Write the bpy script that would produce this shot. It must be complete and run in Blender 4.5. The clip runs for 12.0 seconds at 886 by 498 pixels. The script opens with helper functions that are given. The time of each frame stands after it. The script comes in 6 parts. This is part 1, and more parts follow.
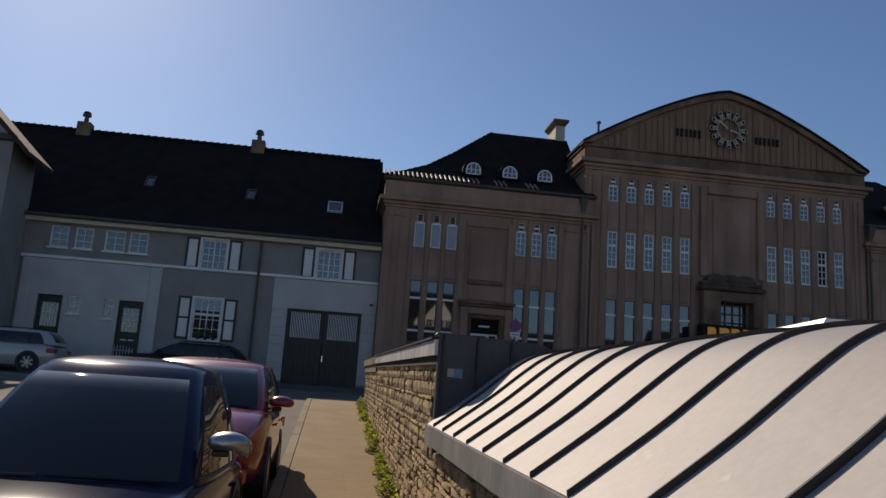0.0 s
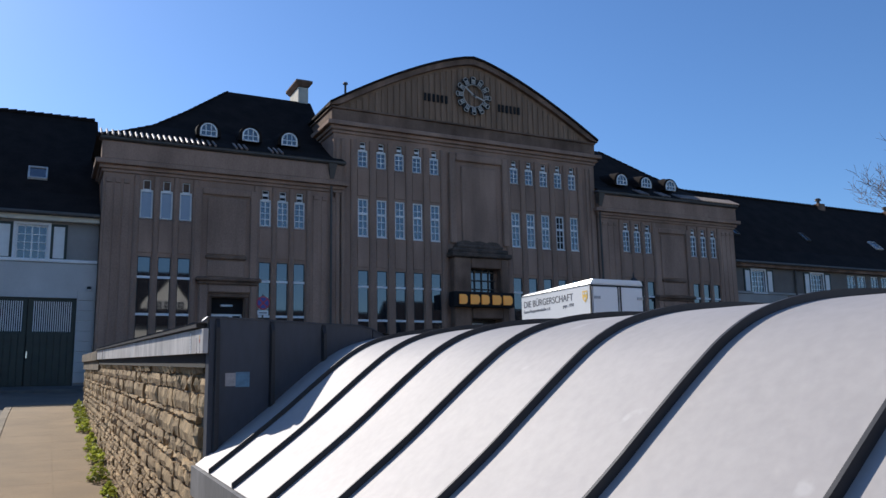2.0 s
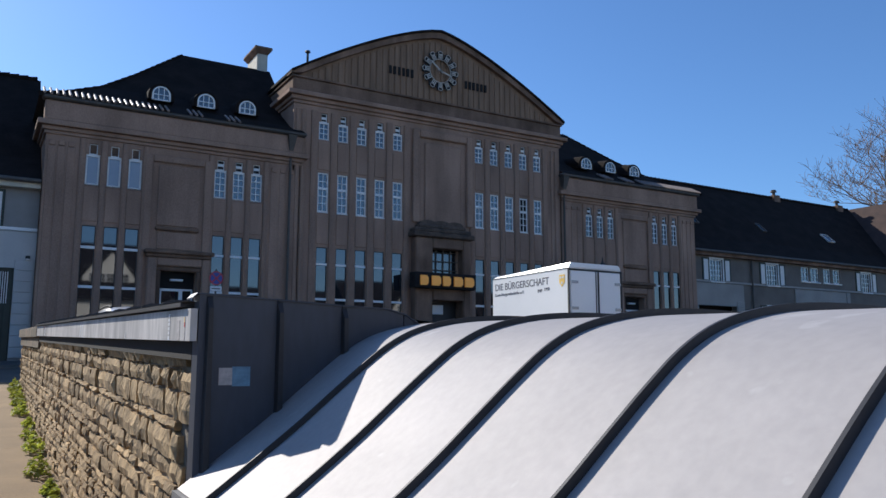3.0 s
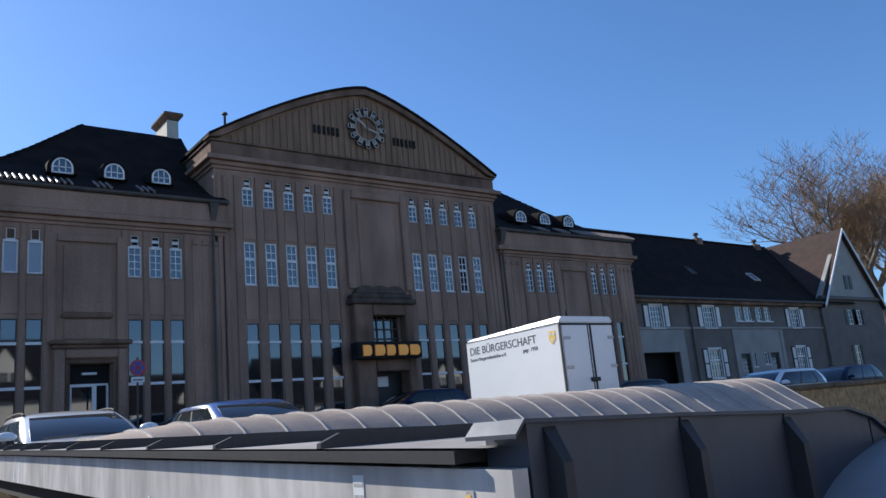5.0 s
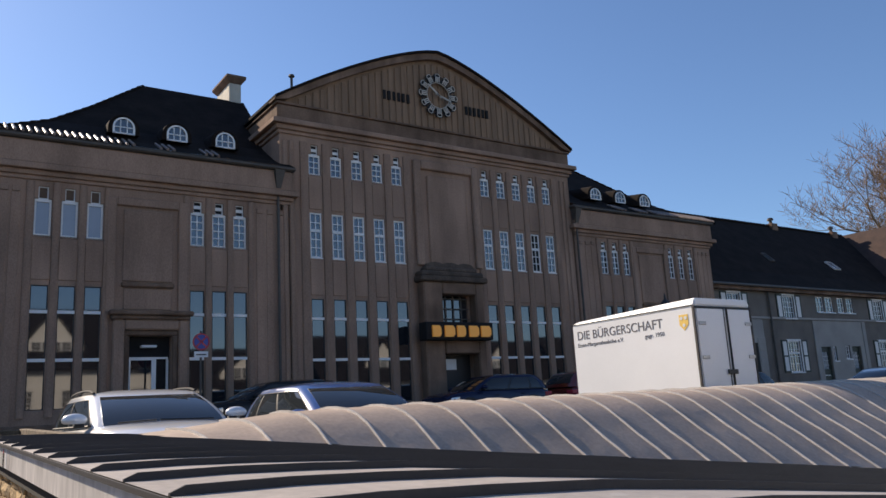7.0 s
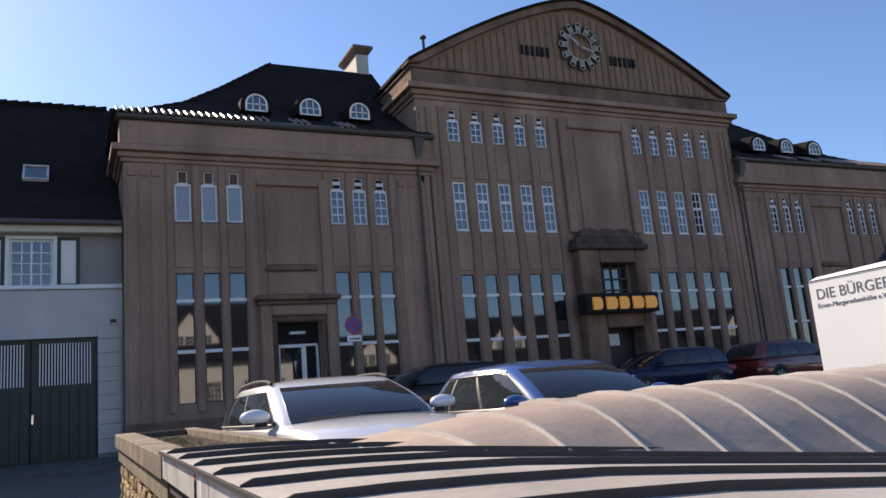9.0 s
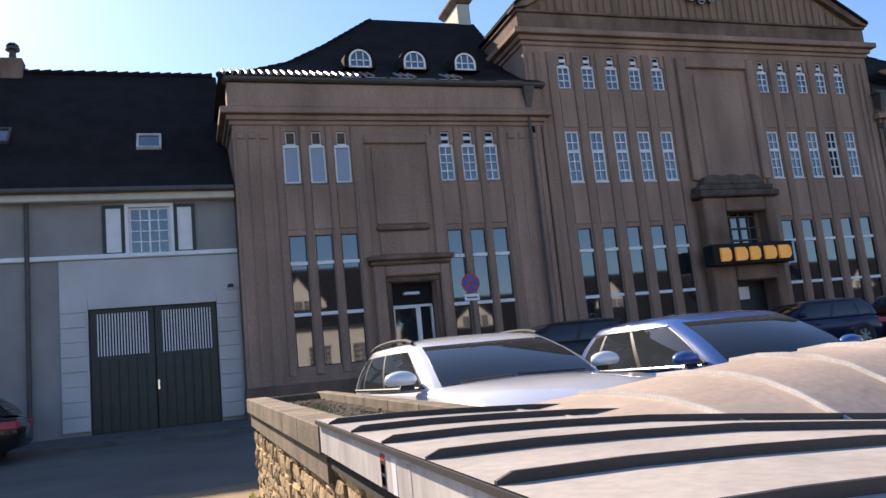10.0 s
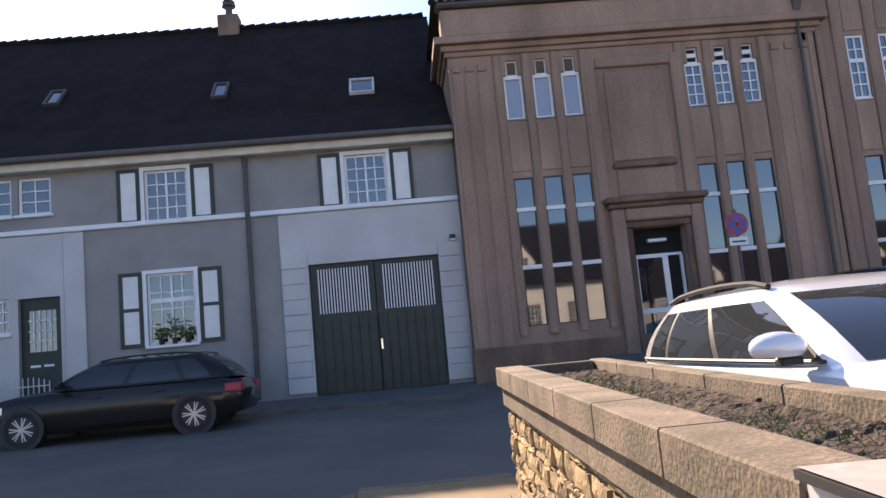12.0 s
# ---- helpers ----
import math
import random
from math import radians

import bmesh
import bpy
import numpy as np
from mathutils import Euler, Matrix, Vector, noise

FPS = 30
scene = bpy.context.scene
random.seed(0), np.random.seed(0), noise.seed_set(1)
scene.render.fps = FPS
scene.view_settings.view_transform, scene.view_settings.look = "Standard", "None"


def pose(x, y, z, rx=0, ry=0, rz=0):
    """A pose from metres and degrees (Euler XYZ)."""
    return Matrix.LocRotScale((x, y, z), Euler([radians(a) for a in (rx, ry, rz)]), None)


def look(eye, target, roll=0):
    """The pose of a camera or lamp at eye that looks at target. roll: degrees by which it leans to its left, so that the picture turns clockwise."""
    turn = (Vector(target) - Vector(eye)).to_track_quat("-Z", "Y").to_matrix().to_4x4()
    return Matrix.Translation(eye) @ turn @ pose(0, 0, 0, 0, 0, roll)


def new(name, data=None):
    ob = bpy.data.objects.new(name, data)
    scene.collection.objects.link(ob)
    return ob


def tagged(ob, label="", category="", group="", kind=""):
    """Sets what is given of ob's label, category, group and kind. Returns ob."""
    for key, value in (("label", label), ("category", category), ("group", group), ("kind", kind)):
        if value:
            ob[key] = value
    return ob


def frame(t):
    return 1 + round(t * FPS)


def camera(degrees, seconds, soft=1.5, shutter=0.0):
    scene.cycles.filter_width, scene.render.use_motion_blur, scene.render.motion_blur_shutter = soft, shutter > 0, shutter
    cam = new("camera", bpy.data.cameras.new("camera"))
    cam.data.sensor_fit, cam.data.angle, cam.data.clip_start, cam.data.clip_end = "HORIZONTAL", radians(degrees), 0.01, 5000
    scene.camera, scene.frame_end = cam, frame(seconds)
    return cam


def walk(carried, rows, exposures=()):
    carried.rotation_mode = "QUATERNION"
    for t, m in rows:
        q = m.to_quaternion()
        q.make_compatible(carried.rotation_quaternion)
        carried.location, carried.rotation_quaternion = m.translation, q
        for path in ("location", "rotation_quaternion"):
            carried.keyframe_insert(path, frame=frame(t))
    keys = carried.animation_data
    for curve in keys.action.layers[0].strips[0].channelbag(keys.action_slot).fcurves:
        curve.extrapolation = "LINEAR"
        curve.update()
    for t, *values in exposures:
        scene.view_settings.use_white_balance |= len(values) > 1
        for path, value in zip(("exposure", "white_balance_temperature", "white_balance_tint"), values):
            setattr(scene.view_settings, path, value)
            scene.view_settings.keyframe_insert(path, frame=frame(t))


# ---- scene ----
cam = camera(58.5, 12.0)
PATH = [
    (0, (0.616, 0.421, 2.055), (0.869, 2.369, 2.432), 3.8),
    (0.3, (0.629, 0.836, 2.078), (1.04, 2.76, 2.435), 1.2),
    (0.5, (0.633, 1.106, 2.093), (1.109, 3.023, 2.407), 1.2),
    (1, (0.632, 1.691, 2.133), (1.258, 3.565, 2.445), 0.3),
    (1.5, (0.656, 2.229, 2.208), (1.49, 4.017, 2.537), -0.7),
    (2, (0.718, 2.793, 2.264), (1.607, 4.554, 2.594), -1.1),
    (2.5, (0.726, 3.321, 2.308), (1.662, 5.066, 2.588), 0.2),
    (4.5, (0.767, 5.752, 2.554), (1.949, 7.328, 2.9), -4.3),
    (5, (0.768, 6.342, 2.634), (1.954, 7.893, 3.069), -5.3),
    (5.5, (0.803, 6.884, 2.704), (1.993, 8.427, 3.157), -4.1),
    (6, (0.8, 7.58, 2.767), (1.942, 9.154, 3.238), -5.4),
    (6.5, (0.881, 8.112, 2.818), (2.02, 9.703, 3.234), -4.1),
    (8.5, (0.865, 10.604, 3.034), (1.809, 12.323, 3.425), -3.8),
    (9, (0.955, 11.276, 3.014), (1.814, 13.043, 3.39), -5.0),
    (9.5, (0.825, 11.789, 3.032), (1.496, 13.634, 3.415), -3.9),
    (10, (0.843, 12.321, 3.048), (1.474, 14.194, 3.352), -5.7),
    (10.5, (0.925, 13.049, 3.077), (1.466, 14.945, 3.41), -5.1),
    (11, (0.816, 13.733, 3.062), (1.293, 15.653, 3.36), -6.2),
    (11.5, (0.754, 14.353, 3.126), (1.102, 16.304, 3.396), -4.7),
    (12, (0.764, 14.975, 3.141), (0.876, 16.956, 3.394), -5.3),
]
EXPOSURES = [(0, -0.45, 7400, 13), (0.5, -0.15, 7400, 13), (1.2, 0.05, 6650, 12), (2.0, 0.15, 6050, 10), (4.5, 0.3, 5950, 9), (6.0, 0.35, 6500, 11), (6.5, 0.35, 7100, 13), (8.5, 0.5, 7300, 15), (9.5, 0.8, 7150, 16), (10.5, 1.15, 7300, 17), (12, 1.38, 7750, 21)]
walk(cam, [(t, look(eye, target, roll)) for t, eye, target, roll in PATH], EXPOSURES)

# ---- world, sun ----
SUN_AZ, SUN_EL = radians(-21.5), radians(33.5)
world = bpy.data.worlds.new("world")
scene.world = world
world.use_nodes = True
wn = world.node_tree
sky = wn.nodes.new("ShaderNodeTexSky")
sky.sky_type, sky.sun_disc = "NISHITA", False
sky.sun_elevation, sky.sun_rotation = SUN_EL, SUN_AZ
sky.air_density, sky.dust_density, sky.ozone_density = 1.0, 0.35, 8.0
wn.links.new(sky.outputs[0], wn.nodes["Background"].inputs[0])
wn.nodes["Background"].inputs[1].default_value = 0.125
sun_to = Vector((math.sin(SUN_AZ) * math.cos(SUN_EL), math.cos(SUN_AZ) * math.cos(SUN_EL), math.sin(SUN_EL)))
sun = new("sun", bpy.data.lights.new("sun", "SUN"))
sun.data.energy, sun.data.angle, sun.data.color = 5.0, radians(0.53), (1.0, 0.91, 0.78)
sun.matrix_basis = look(sun_to * 200, (0, 0, 0))


# ---- materials ----
def mat(name, color, rough=0.8, metal=0.0, vary=0.25, scale=3.0, fine=60.0, bump=0.15, coat=0.0, stretch=(1, 1, 1), tint=None, rand=0.0, island=False, dents=0.0, spots=0.0, streak=0.0):
    """A surface with stains at one scale and grain at another."""
    m = bpy.data.materials.new(name)
    m.use_nodes = True
    nt = m.node_tree
    N, L = nt.nodes, nt.links
    b = N["Principled BSDF"]
    geo = N.new("ShaderNodeTexCoord")
    mp = N.new("ShaderNodeMapping")
    mp.inputs["Scale"].default_value = stretch
    L.new(geo.outputs["Object"], mp.inputs[0])
    n1, n2 = N.new("ShaderNodeTexNoise"), N.new("ShaderNodeTexNoise")
    n1.inputs["Scale"].default_value, n1.inputs["Detail"].default_value = scale, 6
    n2.inputs["Scale"].default_value, n2.inputs["Detail"].default_value = fine, 4
    L.new(mp.outputs[0], n1.inputs["Vector"])
    L.new(mp.outputs[0], n2.inputs["Vector"])
    r1 = N.new("ShaderNodeValToRGB")
    c = color
    t = tint or tuple(v * (1 - vary) for v in c)
    r1.color_ramp.elements[0].position, r1.color_ramp.elements[0].color = 0.3, (*t, 1)
    r1.color_ramp.elements[1].position, r1.color_ramp.elements[1].color = 0.7, (*[min(1, v * (1 + vary * 0.4)) for v in c], 1)
    L.new(n1.outputs["Fac"], r1.inputs[0])
    mul = N.new("ShaderNodeMix")
    mul.data_type, mul.blend_type = "RGBA", "MULTIPLY"
    mul.inputs[0].default_value = 1.0
    mr = N.new("ShaderNodeMapRange")
    mr.inputs[1].default_value, mr.inputs[2].default_value = 0.3, 0.7
    mr.inputs[3].default_value, mr.inputs[4].default_value = 1 - vary * 0.6, 1 + vary * 0.25
    L.new(n2.outputs["Fac"], mr.inputs[0])
    L.new(r1.outputs[0], mul.inputs[6])
    L.new(mr.outputs[0], mul.inputs[7])
    out = mul.outputs[2]
    if streak:
        # rain streaks and soot that run down the face
        m4 = N.new("ShaderNodeMapping")
        m4.inputs["Scale"].default_value = (0.8, 0.8, 0.12)
        L.new(geo.outputs["Object"], m4.inputs[0])
        n4 = N.new("ShaderNodeTexNoise")
        n4.inputs["Scale"].default_value, n4.inputs["Detail"].default_value, n4.inputs["Roughness"].default_value = 1.6, 7, 0.62
        L.new(m4.outputs[0], n4.inputs["Vector"])
        r4 = N.new("ShaderNodeMapRange")
        r4.inputs[1].default_value, r4.inputs[2].default_value = 0.36, 0.6
        r4.inputs[3].default_value, r4.inputs[4].default_value = 1 - streak, 1.06
        L.new(n4.outputs["Fac"], r4.inputs[0])
        x4 = N.new("ShaderNodeMix")
        x4.data_type, x4.blend_type = "RGBA", "MULTIPLY"
        x4.inputs[0].default_value = 1.0
        L.new(out, x4.inputs[6])
        L.new(r4.outputs[0], x4.inputs[7])
        out = x4.outputs[2]
    if rand:
        oi = N.new("ShaderNodeNewGeometry" if island else "ShaderNodeObjectInfo")
        hs = N.new("ShaderNodeHueSaturation")
        m2 = N.new("ShaderNodeMapRange")
        m2.inputs[3].default_value, m2.inputs[4].default_value = 1 - rand, 1 + rand
        L.new(oi.outputs["Random Per Island" if island else "Random"], m2.inputs[0])
        L.new(m2.outputs[0], hs.inputs["Value"])
        L.new(out, hs.inputs["Color"])
        out = hs.outputs[0]
    if spots:
        n3 = N.new("ShaderNodeTexNoise")
        n3.inputs["Scale"].default_value, n3.inputs["Detail"].default_value = 5.5, 4
        L.new(mp.outputs[0], n3.inputs["Vector"])
        m3 = N.new("ShaderNodeMapRange")
        m3.inputs[1].default_value, m3.inputs[2].default_value = 0.69, 0.73
        m3.inputs[4].default_value = spots
        L.new(n3.outputs["Fac"], m3.inputs[0])
        mx = N.new("ShaderNodeMix")
        mx.data_type = "RGBA"
        mx.inputs[7].default_value = (0.8, 0.79, 0.77, 1)
        L.new(m3.outputs[0], mx.inputs[0])
        L.new(out, mx.inputs[6])
        out = mx.outputs[2]
    L.new(out, b.inputs["Base Color"])
    b.inputs["Roughness"].default_value, b.inputs["Metallic"].default_value = rough, metal
    b.inputs["Coat Weight"].default_value = coat
    if bump:
        bp = N.new("ShaderNodeBump")
        bp.inputs["Strength"].default_value, bp.inputs["Distance"].default_value = bump, 0.02
        L.new(n2.outputs["Fac"], bp.inputs["Height"])
        if dents:
            b2 = N.new("ShaderNodeBump")
            b2.inputs["Strength"].default_value, b2.inputs["Distance"].default_value = dents, 0.08
            L.new(n1.outputs["Fac"], b2.inputs["Height"])
            L.new(b2.outputs[0], bp.inputs["Normal"])
        L.new(bp.outputs[0], b.inputs["Normal"])
    return m


def thin_leaf(m, share=0.5):
    """Lets part of the light through, as a leaf does."""
    nt = m.node_tree
    b, out = nt.nodes["Principled BSDF"], nt.nodes["Material Output"]
    tr, mx = nt.nodes.new("ShaderNodeBsdfTranslucent"), nt.nodes.new("ShaderNodeMixShader")
    nt.links.new(b.inputs["Base Color"].links[0].from_socket, tr.inputs["Color"])
    mx.inputs[0].default_value = share
    nt.links.new(b.outputs[0], mx.inputs[1])
    nt.links.new(tr.outputs[0], mx.inputs[2])
    nt.links.new(mx.outputs[0], out.inputs["Surface"])


def glass(name, color, rough=0.03, ior=1.9):
    """A dark pane with a mirror-like face."""
    m = bpy.data.materials.new(name)
    m.use_nodes = True
    b = m.node_tree.nodes["Principled BSDF"]
    b.inputs["Base Color"].default_value = (*color, 1)
    b.inputs["Roughness"].default_value = rough
    b.inputs["IOR"].default_value = ior
    b.inputs["Coat Weight"].default_value = 0.6 if ior > 1.7 else 0.0
    return m


STONE = mat("render_stone", (0.375, 0.246, 0.18), 0.9, vary=0.3, scale=0.55, fine=32, bump=0.15, stretch=(1.0, 1.0, 0.55), streak=0.2)
STONE_D = mat("weathered_stone", (0.25, 0.162, 0.115), 0.9, vary=0.45, scale=0.9, fine=36, bump=0.2, stretch=(1.2, 1.2, 0.8), streak=0.3)
GREY = mat("grey_render", (0.30, 0.285, 0.27), 0.9, vary=0.15, scale=1.2, fine=70, bump=0.25)
# sun on the eave row put into a paler tile colour
EAVE_T = mat("sunlit_eave_tiles", (0.27, 0.21, 0.18), 0.45, vary=0.3, scale=3, fine=20, bump=0.1)
WHITE_O = mat("bright_white_render", (0.8, 0.77, 0.7), 0.9, vary=0.1, scale=0.9, fine=60, bump=0.1)
# shade on the right-hand houses is put into darker copies of both renders
GREY_SHADE = mat("shaded_grey_render", (0.175, 0.152, 0.13), 0.9, vary=0.2, scale=1.2, fine=70, bump=0.25)
WHITE_SHADE = mat("shaded_white_render", (0.34, 0.325, 0.3), 0.9, vary=0.16, scale=0.9, fine=60, bump=0.15)
WHITE_R = mat("white_render", (0.54, 0.53, 0.51), 0.9, vary=0.14, scale=0.9, fine=60, bump=0.15)
CLOCK_W = mat("pale_clock_metal", (0.5, 0.46, 0.4), 0.6, vary=0.12)
CREAM = mat("cream_band", (0.62, 0.56, 0.45), 0.85, vary=0.15)
ROOF = mat("dark_roof_tiles", (0.021, 0.0155, 0.0135), 0.97, vary=0.4, scale=1.5, fine=14, bump=0.6)
ROOF_B = mat("brown_roof_tiles", (0.055, 0.029, 0.021), 0.85, vary=0.35, scale=1.5, fine=16, bump=0.5)
WOOD_G = mat("gable_boards", (0.285, 0.185, 0.122), 0.85, vary=0.3, scale=1.0, fine=30, stretch=(4, 4, 0.4))
HOOD = mat("blackened_stone", (0.12, 0.086, 0.065), 0.95, vary=0.5, scale=2.5, fine=20, bump=0.4)
WHITE = mat("white_paint", (0.78, 0.78, 0.77), 0.5, vary=0.06, bump=0.03)
SHUT = mat("shutter_panel", (0.74, 0.73, 0.70), 0.6, vary=0.08, bump=0.05)
GREEN = mat("dark_green_paint", (0.02, 0.031, 0.021), 0.5, vary=0.3, bump=0.05)
ZINC_L = mat("bright_zinc", (0.405, 0.375, 0.36), 0.66, metal=0.2, dents=0.18, spots=0.14, vary=0.1, scale=1.4, fine=30, bump=0.03)
ZINC = mat("weathered_zinc", (0.53, 0.47, 0.41), 0.46, metal=0.08, dents=0.3, spots=0.2, vary=0.25, scale=1.3, fine=24, bump=0.05)
# pale copy of the seam zinc: sun glint put into the colour
ZINC_R = mat("glint_zinc_seam", (0.5, 0.47, 0.44), 0.5, metal=0.1, vary=0.25, bump=0.03)
ZINC_C = mat("dull_zinc", (0.47, 0.365, 0.285), 0.6, metal=0.05, dents=0.3, spots=0.15, vary=0.22, scale=1.3, fine=24, bump=0.05)
ZINC_P = mat("grey_zinc_sheet", (0.06, 0.068, 0.09), 0.5, metal=0.3, vary=0.2, scale=1.5, fine=30, bump=0.04, stretch=(1, 1, 0.3))
# near-black: the shade on the seams is put into their zinc colour
ZINC_S = mat("shaded_zinc_seam", (0.035, 0.033, 0.035), 0.55, metal=0.1, vary=0.25, bump=0.03)
ZINC_F = mat("zinc_fascia", (0.66, 0.62, 0.58), 0.5, metal=0.0, vary=0.35, scale=2.0, fine=14, bump=0.04, stretch=(1, 1.6, 0.5))
ZINC_G = mat("dull_grey_fascia", (0.24, 0.23, 0.22), 0.6, metal=0.0, vary=0.35, scale=2.0, fine=14, bump=0.04, stretch=(1, 1.6, 0.5))
SAND = mat("rubble_sandstone", (0.48, 0.33, 0.168), 0.92, vary=0.5, scale=9, fine=38, bump=0.9, rand=0.3, stretch=(1, 1.3, 0.6))
SAND_J = mat("rubble_sandstone_far", (0.48, 0.33, 0.168), 0.92, vary=0.5, scale=9, fine=38, bump=0.9, rand=0.3, stretch=(1, 1.3, 0.6), island=True)
MORTAR = mat("mortar", (0.22, 0.18, 0.13), 0.95, vary=0.3, scale=8, fine=60, bump=0.5)
COPE = mat("sandstone_coping", (0.2, 0.145, 0.098), 0.9, vary=0.6, scale=3.5, fine=55, bump=0.4, rand=0.1, tint=(0.1, 0.082, 0.05))
ASPH = mat("asphalt", (0.14, 0.12, 0.096), 0.9, vary=0.25, scale=0.7, fine=90, bump=0.4)
PAVE_D = mat("dark_setts", (0.12, 0.115, 0.105), 0.9, vary=0.3, scale=2.5, fine=40, bump=0.5)
PAVE = mat("pavement_slab", (0.29, 0.195, 0.098), 0.9, vary=0.2, scale=1.5, fine=60, bump=0.25, rand=0.03)
KERB = mat("kerb_stone", (0.25, 0.19, 0.12), 0.9, vary=0.25, scale=3, fine=50, bump=0.3, rand=0.12)
SOIL = mat("planter_soil", (0.085, 0.055, 0.032), 0.95, vary=0.6, scale=14, fine=60, bump=1.0)
LEAF = mat("leaf", (0.42, 0.46, 0.07), 0.6, vary=0.4, scale=5, bump=0.0, rand=0.3)
thin_leaf(LEAF)
TWIG = mat("twig", (0.26, 0.17, 0.1), 0.9, vary=0.3, scale=1.0, bump=0.0)
BARK = mat("bark", (0.2, 0.15, 0.1), 0.9, vary=0.35, scale=2, fine=20, bump=0.4)
POT_LEAF = mat("pot_plant_leaf", (0.07, 0.12, 0.03), 0.6, vary=0.4, scale=8, bump=0.0)
SPROUT = mat("sprout_leaf", (0.17, 0.21, 0.05), 0.6, vary=0.4, scale=8, bump=0.0)
PANE = glass("window_glass", (0.02, 0.022, 0.025))
# blind colour holds the sky reflection of the pane before it
CURT = mat("sky_tinted_blind", (0.27, 0.30, 0.35), 0.25, vary=0.05, bump=0.0, coat=0.6)
for _m in (ROOF, STONE, STONE_D, GREY, WHITE_R, WOOD_G):
    _m.node_tree.nodes["Principled BSDF"].inputs["Specular IOR Level"].default_value = 0.15
YELLOW = mat("yellow_sign", (0.9, 0.60, 0.14), 0.5, vary=0.06, bump=0.0)
AMBER = mat("lit_amber_sign_face", (0.85, 0.4, 0.08), 0.5, vary=0.06, bump=0.0)
AMBER.node_tree.nodes["Principled BSDF"].inputs["Emission Color"].default_value = (1.0, 0.42, 0.06, 1)
AMBER.node_tree.nodes["Principled BSDF"].inputs["Emission Strength"].default_value = 0.1
NICHE = mat("brown_window_niche", (0.14, 0.09, 0.062), 0.9, vary=0.3, scale=4, bump=0.1)
BLACK = mat("black_plastic", (0.015, 0.015, 0.016), 0.5, vary=0.2, bump=0.05)
RUBBER = mat("tyre_rubber", (0.02, 0.02, 0.02), 0.85, vary=0.2, bump=0.1)
ALLOY = mat("alloy", (0.42, 0.42, 0.43), 0.35, metal=0.9, vary=0.1, bump=0.0)
CHROME = mat("chrome", (0.75, 0.75, 0.76), 0.12, metal=1.0, vary=0.05, bump=0.0)
# near-black: the darkness of unlit rooms and openings put into a colour
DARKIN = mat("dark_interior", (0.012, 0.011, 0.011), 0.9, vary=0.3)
PIPE = mat("downpipe_zinc", (0.085, 0.073, 0.063), 0.6, metal=0.0, vary=0.25, bump=0.03)
BLUE_S = mat("sign_blue", (0.03, 0.06, 0.30), 0.4, vary=0.1, bump=0.0)
RED_S = mat("sign_red", (0.45, 0.03, 0.05), 0.4, vary=0.1, bump=0.0)
TRUCK = mat("white_box_panel", (0.9, 0.9, 0.89), 0.3, vary=0.05, scale=1.0, bump=0.01)


def paint(name, color):
    dark = sum(color) < 0.15
    m = mat(name, color, 0.14 if dark else 0.3, metal=0.1, vary=0.05, bump=0.0, coat=0.0 if dark else 1.0)
    if dark:
        m.node_tree.nodes["Principled BSDF"].inputs["Specular IOR Level"].default_value = 0.3
    return m


# ---- building helpers ----
def thing(name, label, category, group="", kind="", at=(0, 0, 0), turn=0.0):
    ob = new(name)
    ob.matrix_basis = pose(*at, 0, 0, turn)
    return tagged(ob, label, category, group, kind)


def mesh_of(bm, material, smooth=0.0):
    me = bpy.data.meshes.new("m")
    bmesh.ops.recalc_face_normals(bm, faces=bm.faces)
    bm.to_mesh(me)
    bm.free()
    me.materials.append(material)
    if smooth:
        me.polygons.foreach_set("use_smooth", [True] * len(me.polygons))
        me.set_sharp_from_angle(angle=radians(smooth))
    return me


def part(name, bm, material, parent, label="", smooth=0.0, m=None):
    ob = new(name, mesh_of(bm, material, smooth) if isinstance(bm, bmesh.types.BMesh) else bm)
    ob.parent = parent
    if m is not None:
        ob.matrix_basis = m
    if label:
        ob["label"] = label
    return ob


def single(name, bm, material, label, category="", group="", kind="", smooth=0.0):
    return tagged(new(name, mesh_of(bm, material, smooth)), label, category, group, kind)


def box(bm, x0, x1, y0, y1, z0, z1, bev=0.0):
    v = [bm.verts.new((x, y, z)) for x in (x0, x1) for y in (y0, y1) for z in (z0, z1)]
    fs = [bm.faces.new([v[i] for i in q]) for q in ((0, 1, 3, 2), (4, 6, 7, 5), (0, 4, 5, 1), (2, 3, 7, 6), (0, 2, 6, 4), (1, 5, 7, 3))]
    if bev:
        es = list({e for f in fs for e in f.edges})
        bmesh.ops.bevel(bm, geom=es, offset=bev, segments=1, affect="EDGES")
    return fs


def hexa(bm, p):
    """A block from eight corners: four below, four above, in the same order."""
    v = [bm.verts.new(q) for q in p]
    for q in ((3, 2, 1, 0), (4, 5, 6, 7), (0, 1, 5, 4), (1, 2, 6, 5), (2, 3, 7, 6), (3, 0, 4, 7)):
        bm.faces.new([v[i] for i in q])


def prism(bm, pts, y0, y1):
    """A polygon of (x, z) drawn out along y."""
    a = [bm.verts.new((x, y0, z)) for x, z in pts]
    b = [bm.verts.new((x, y1, z)) for x, z in pts]
    bm.faces.new(a)
    bm.faces.new(b[::-1])
    for i in range(len(a)):
        j = (i + 1) % len(a)
        bm.faces.new((a[i], b[i], b[j], a[j]))


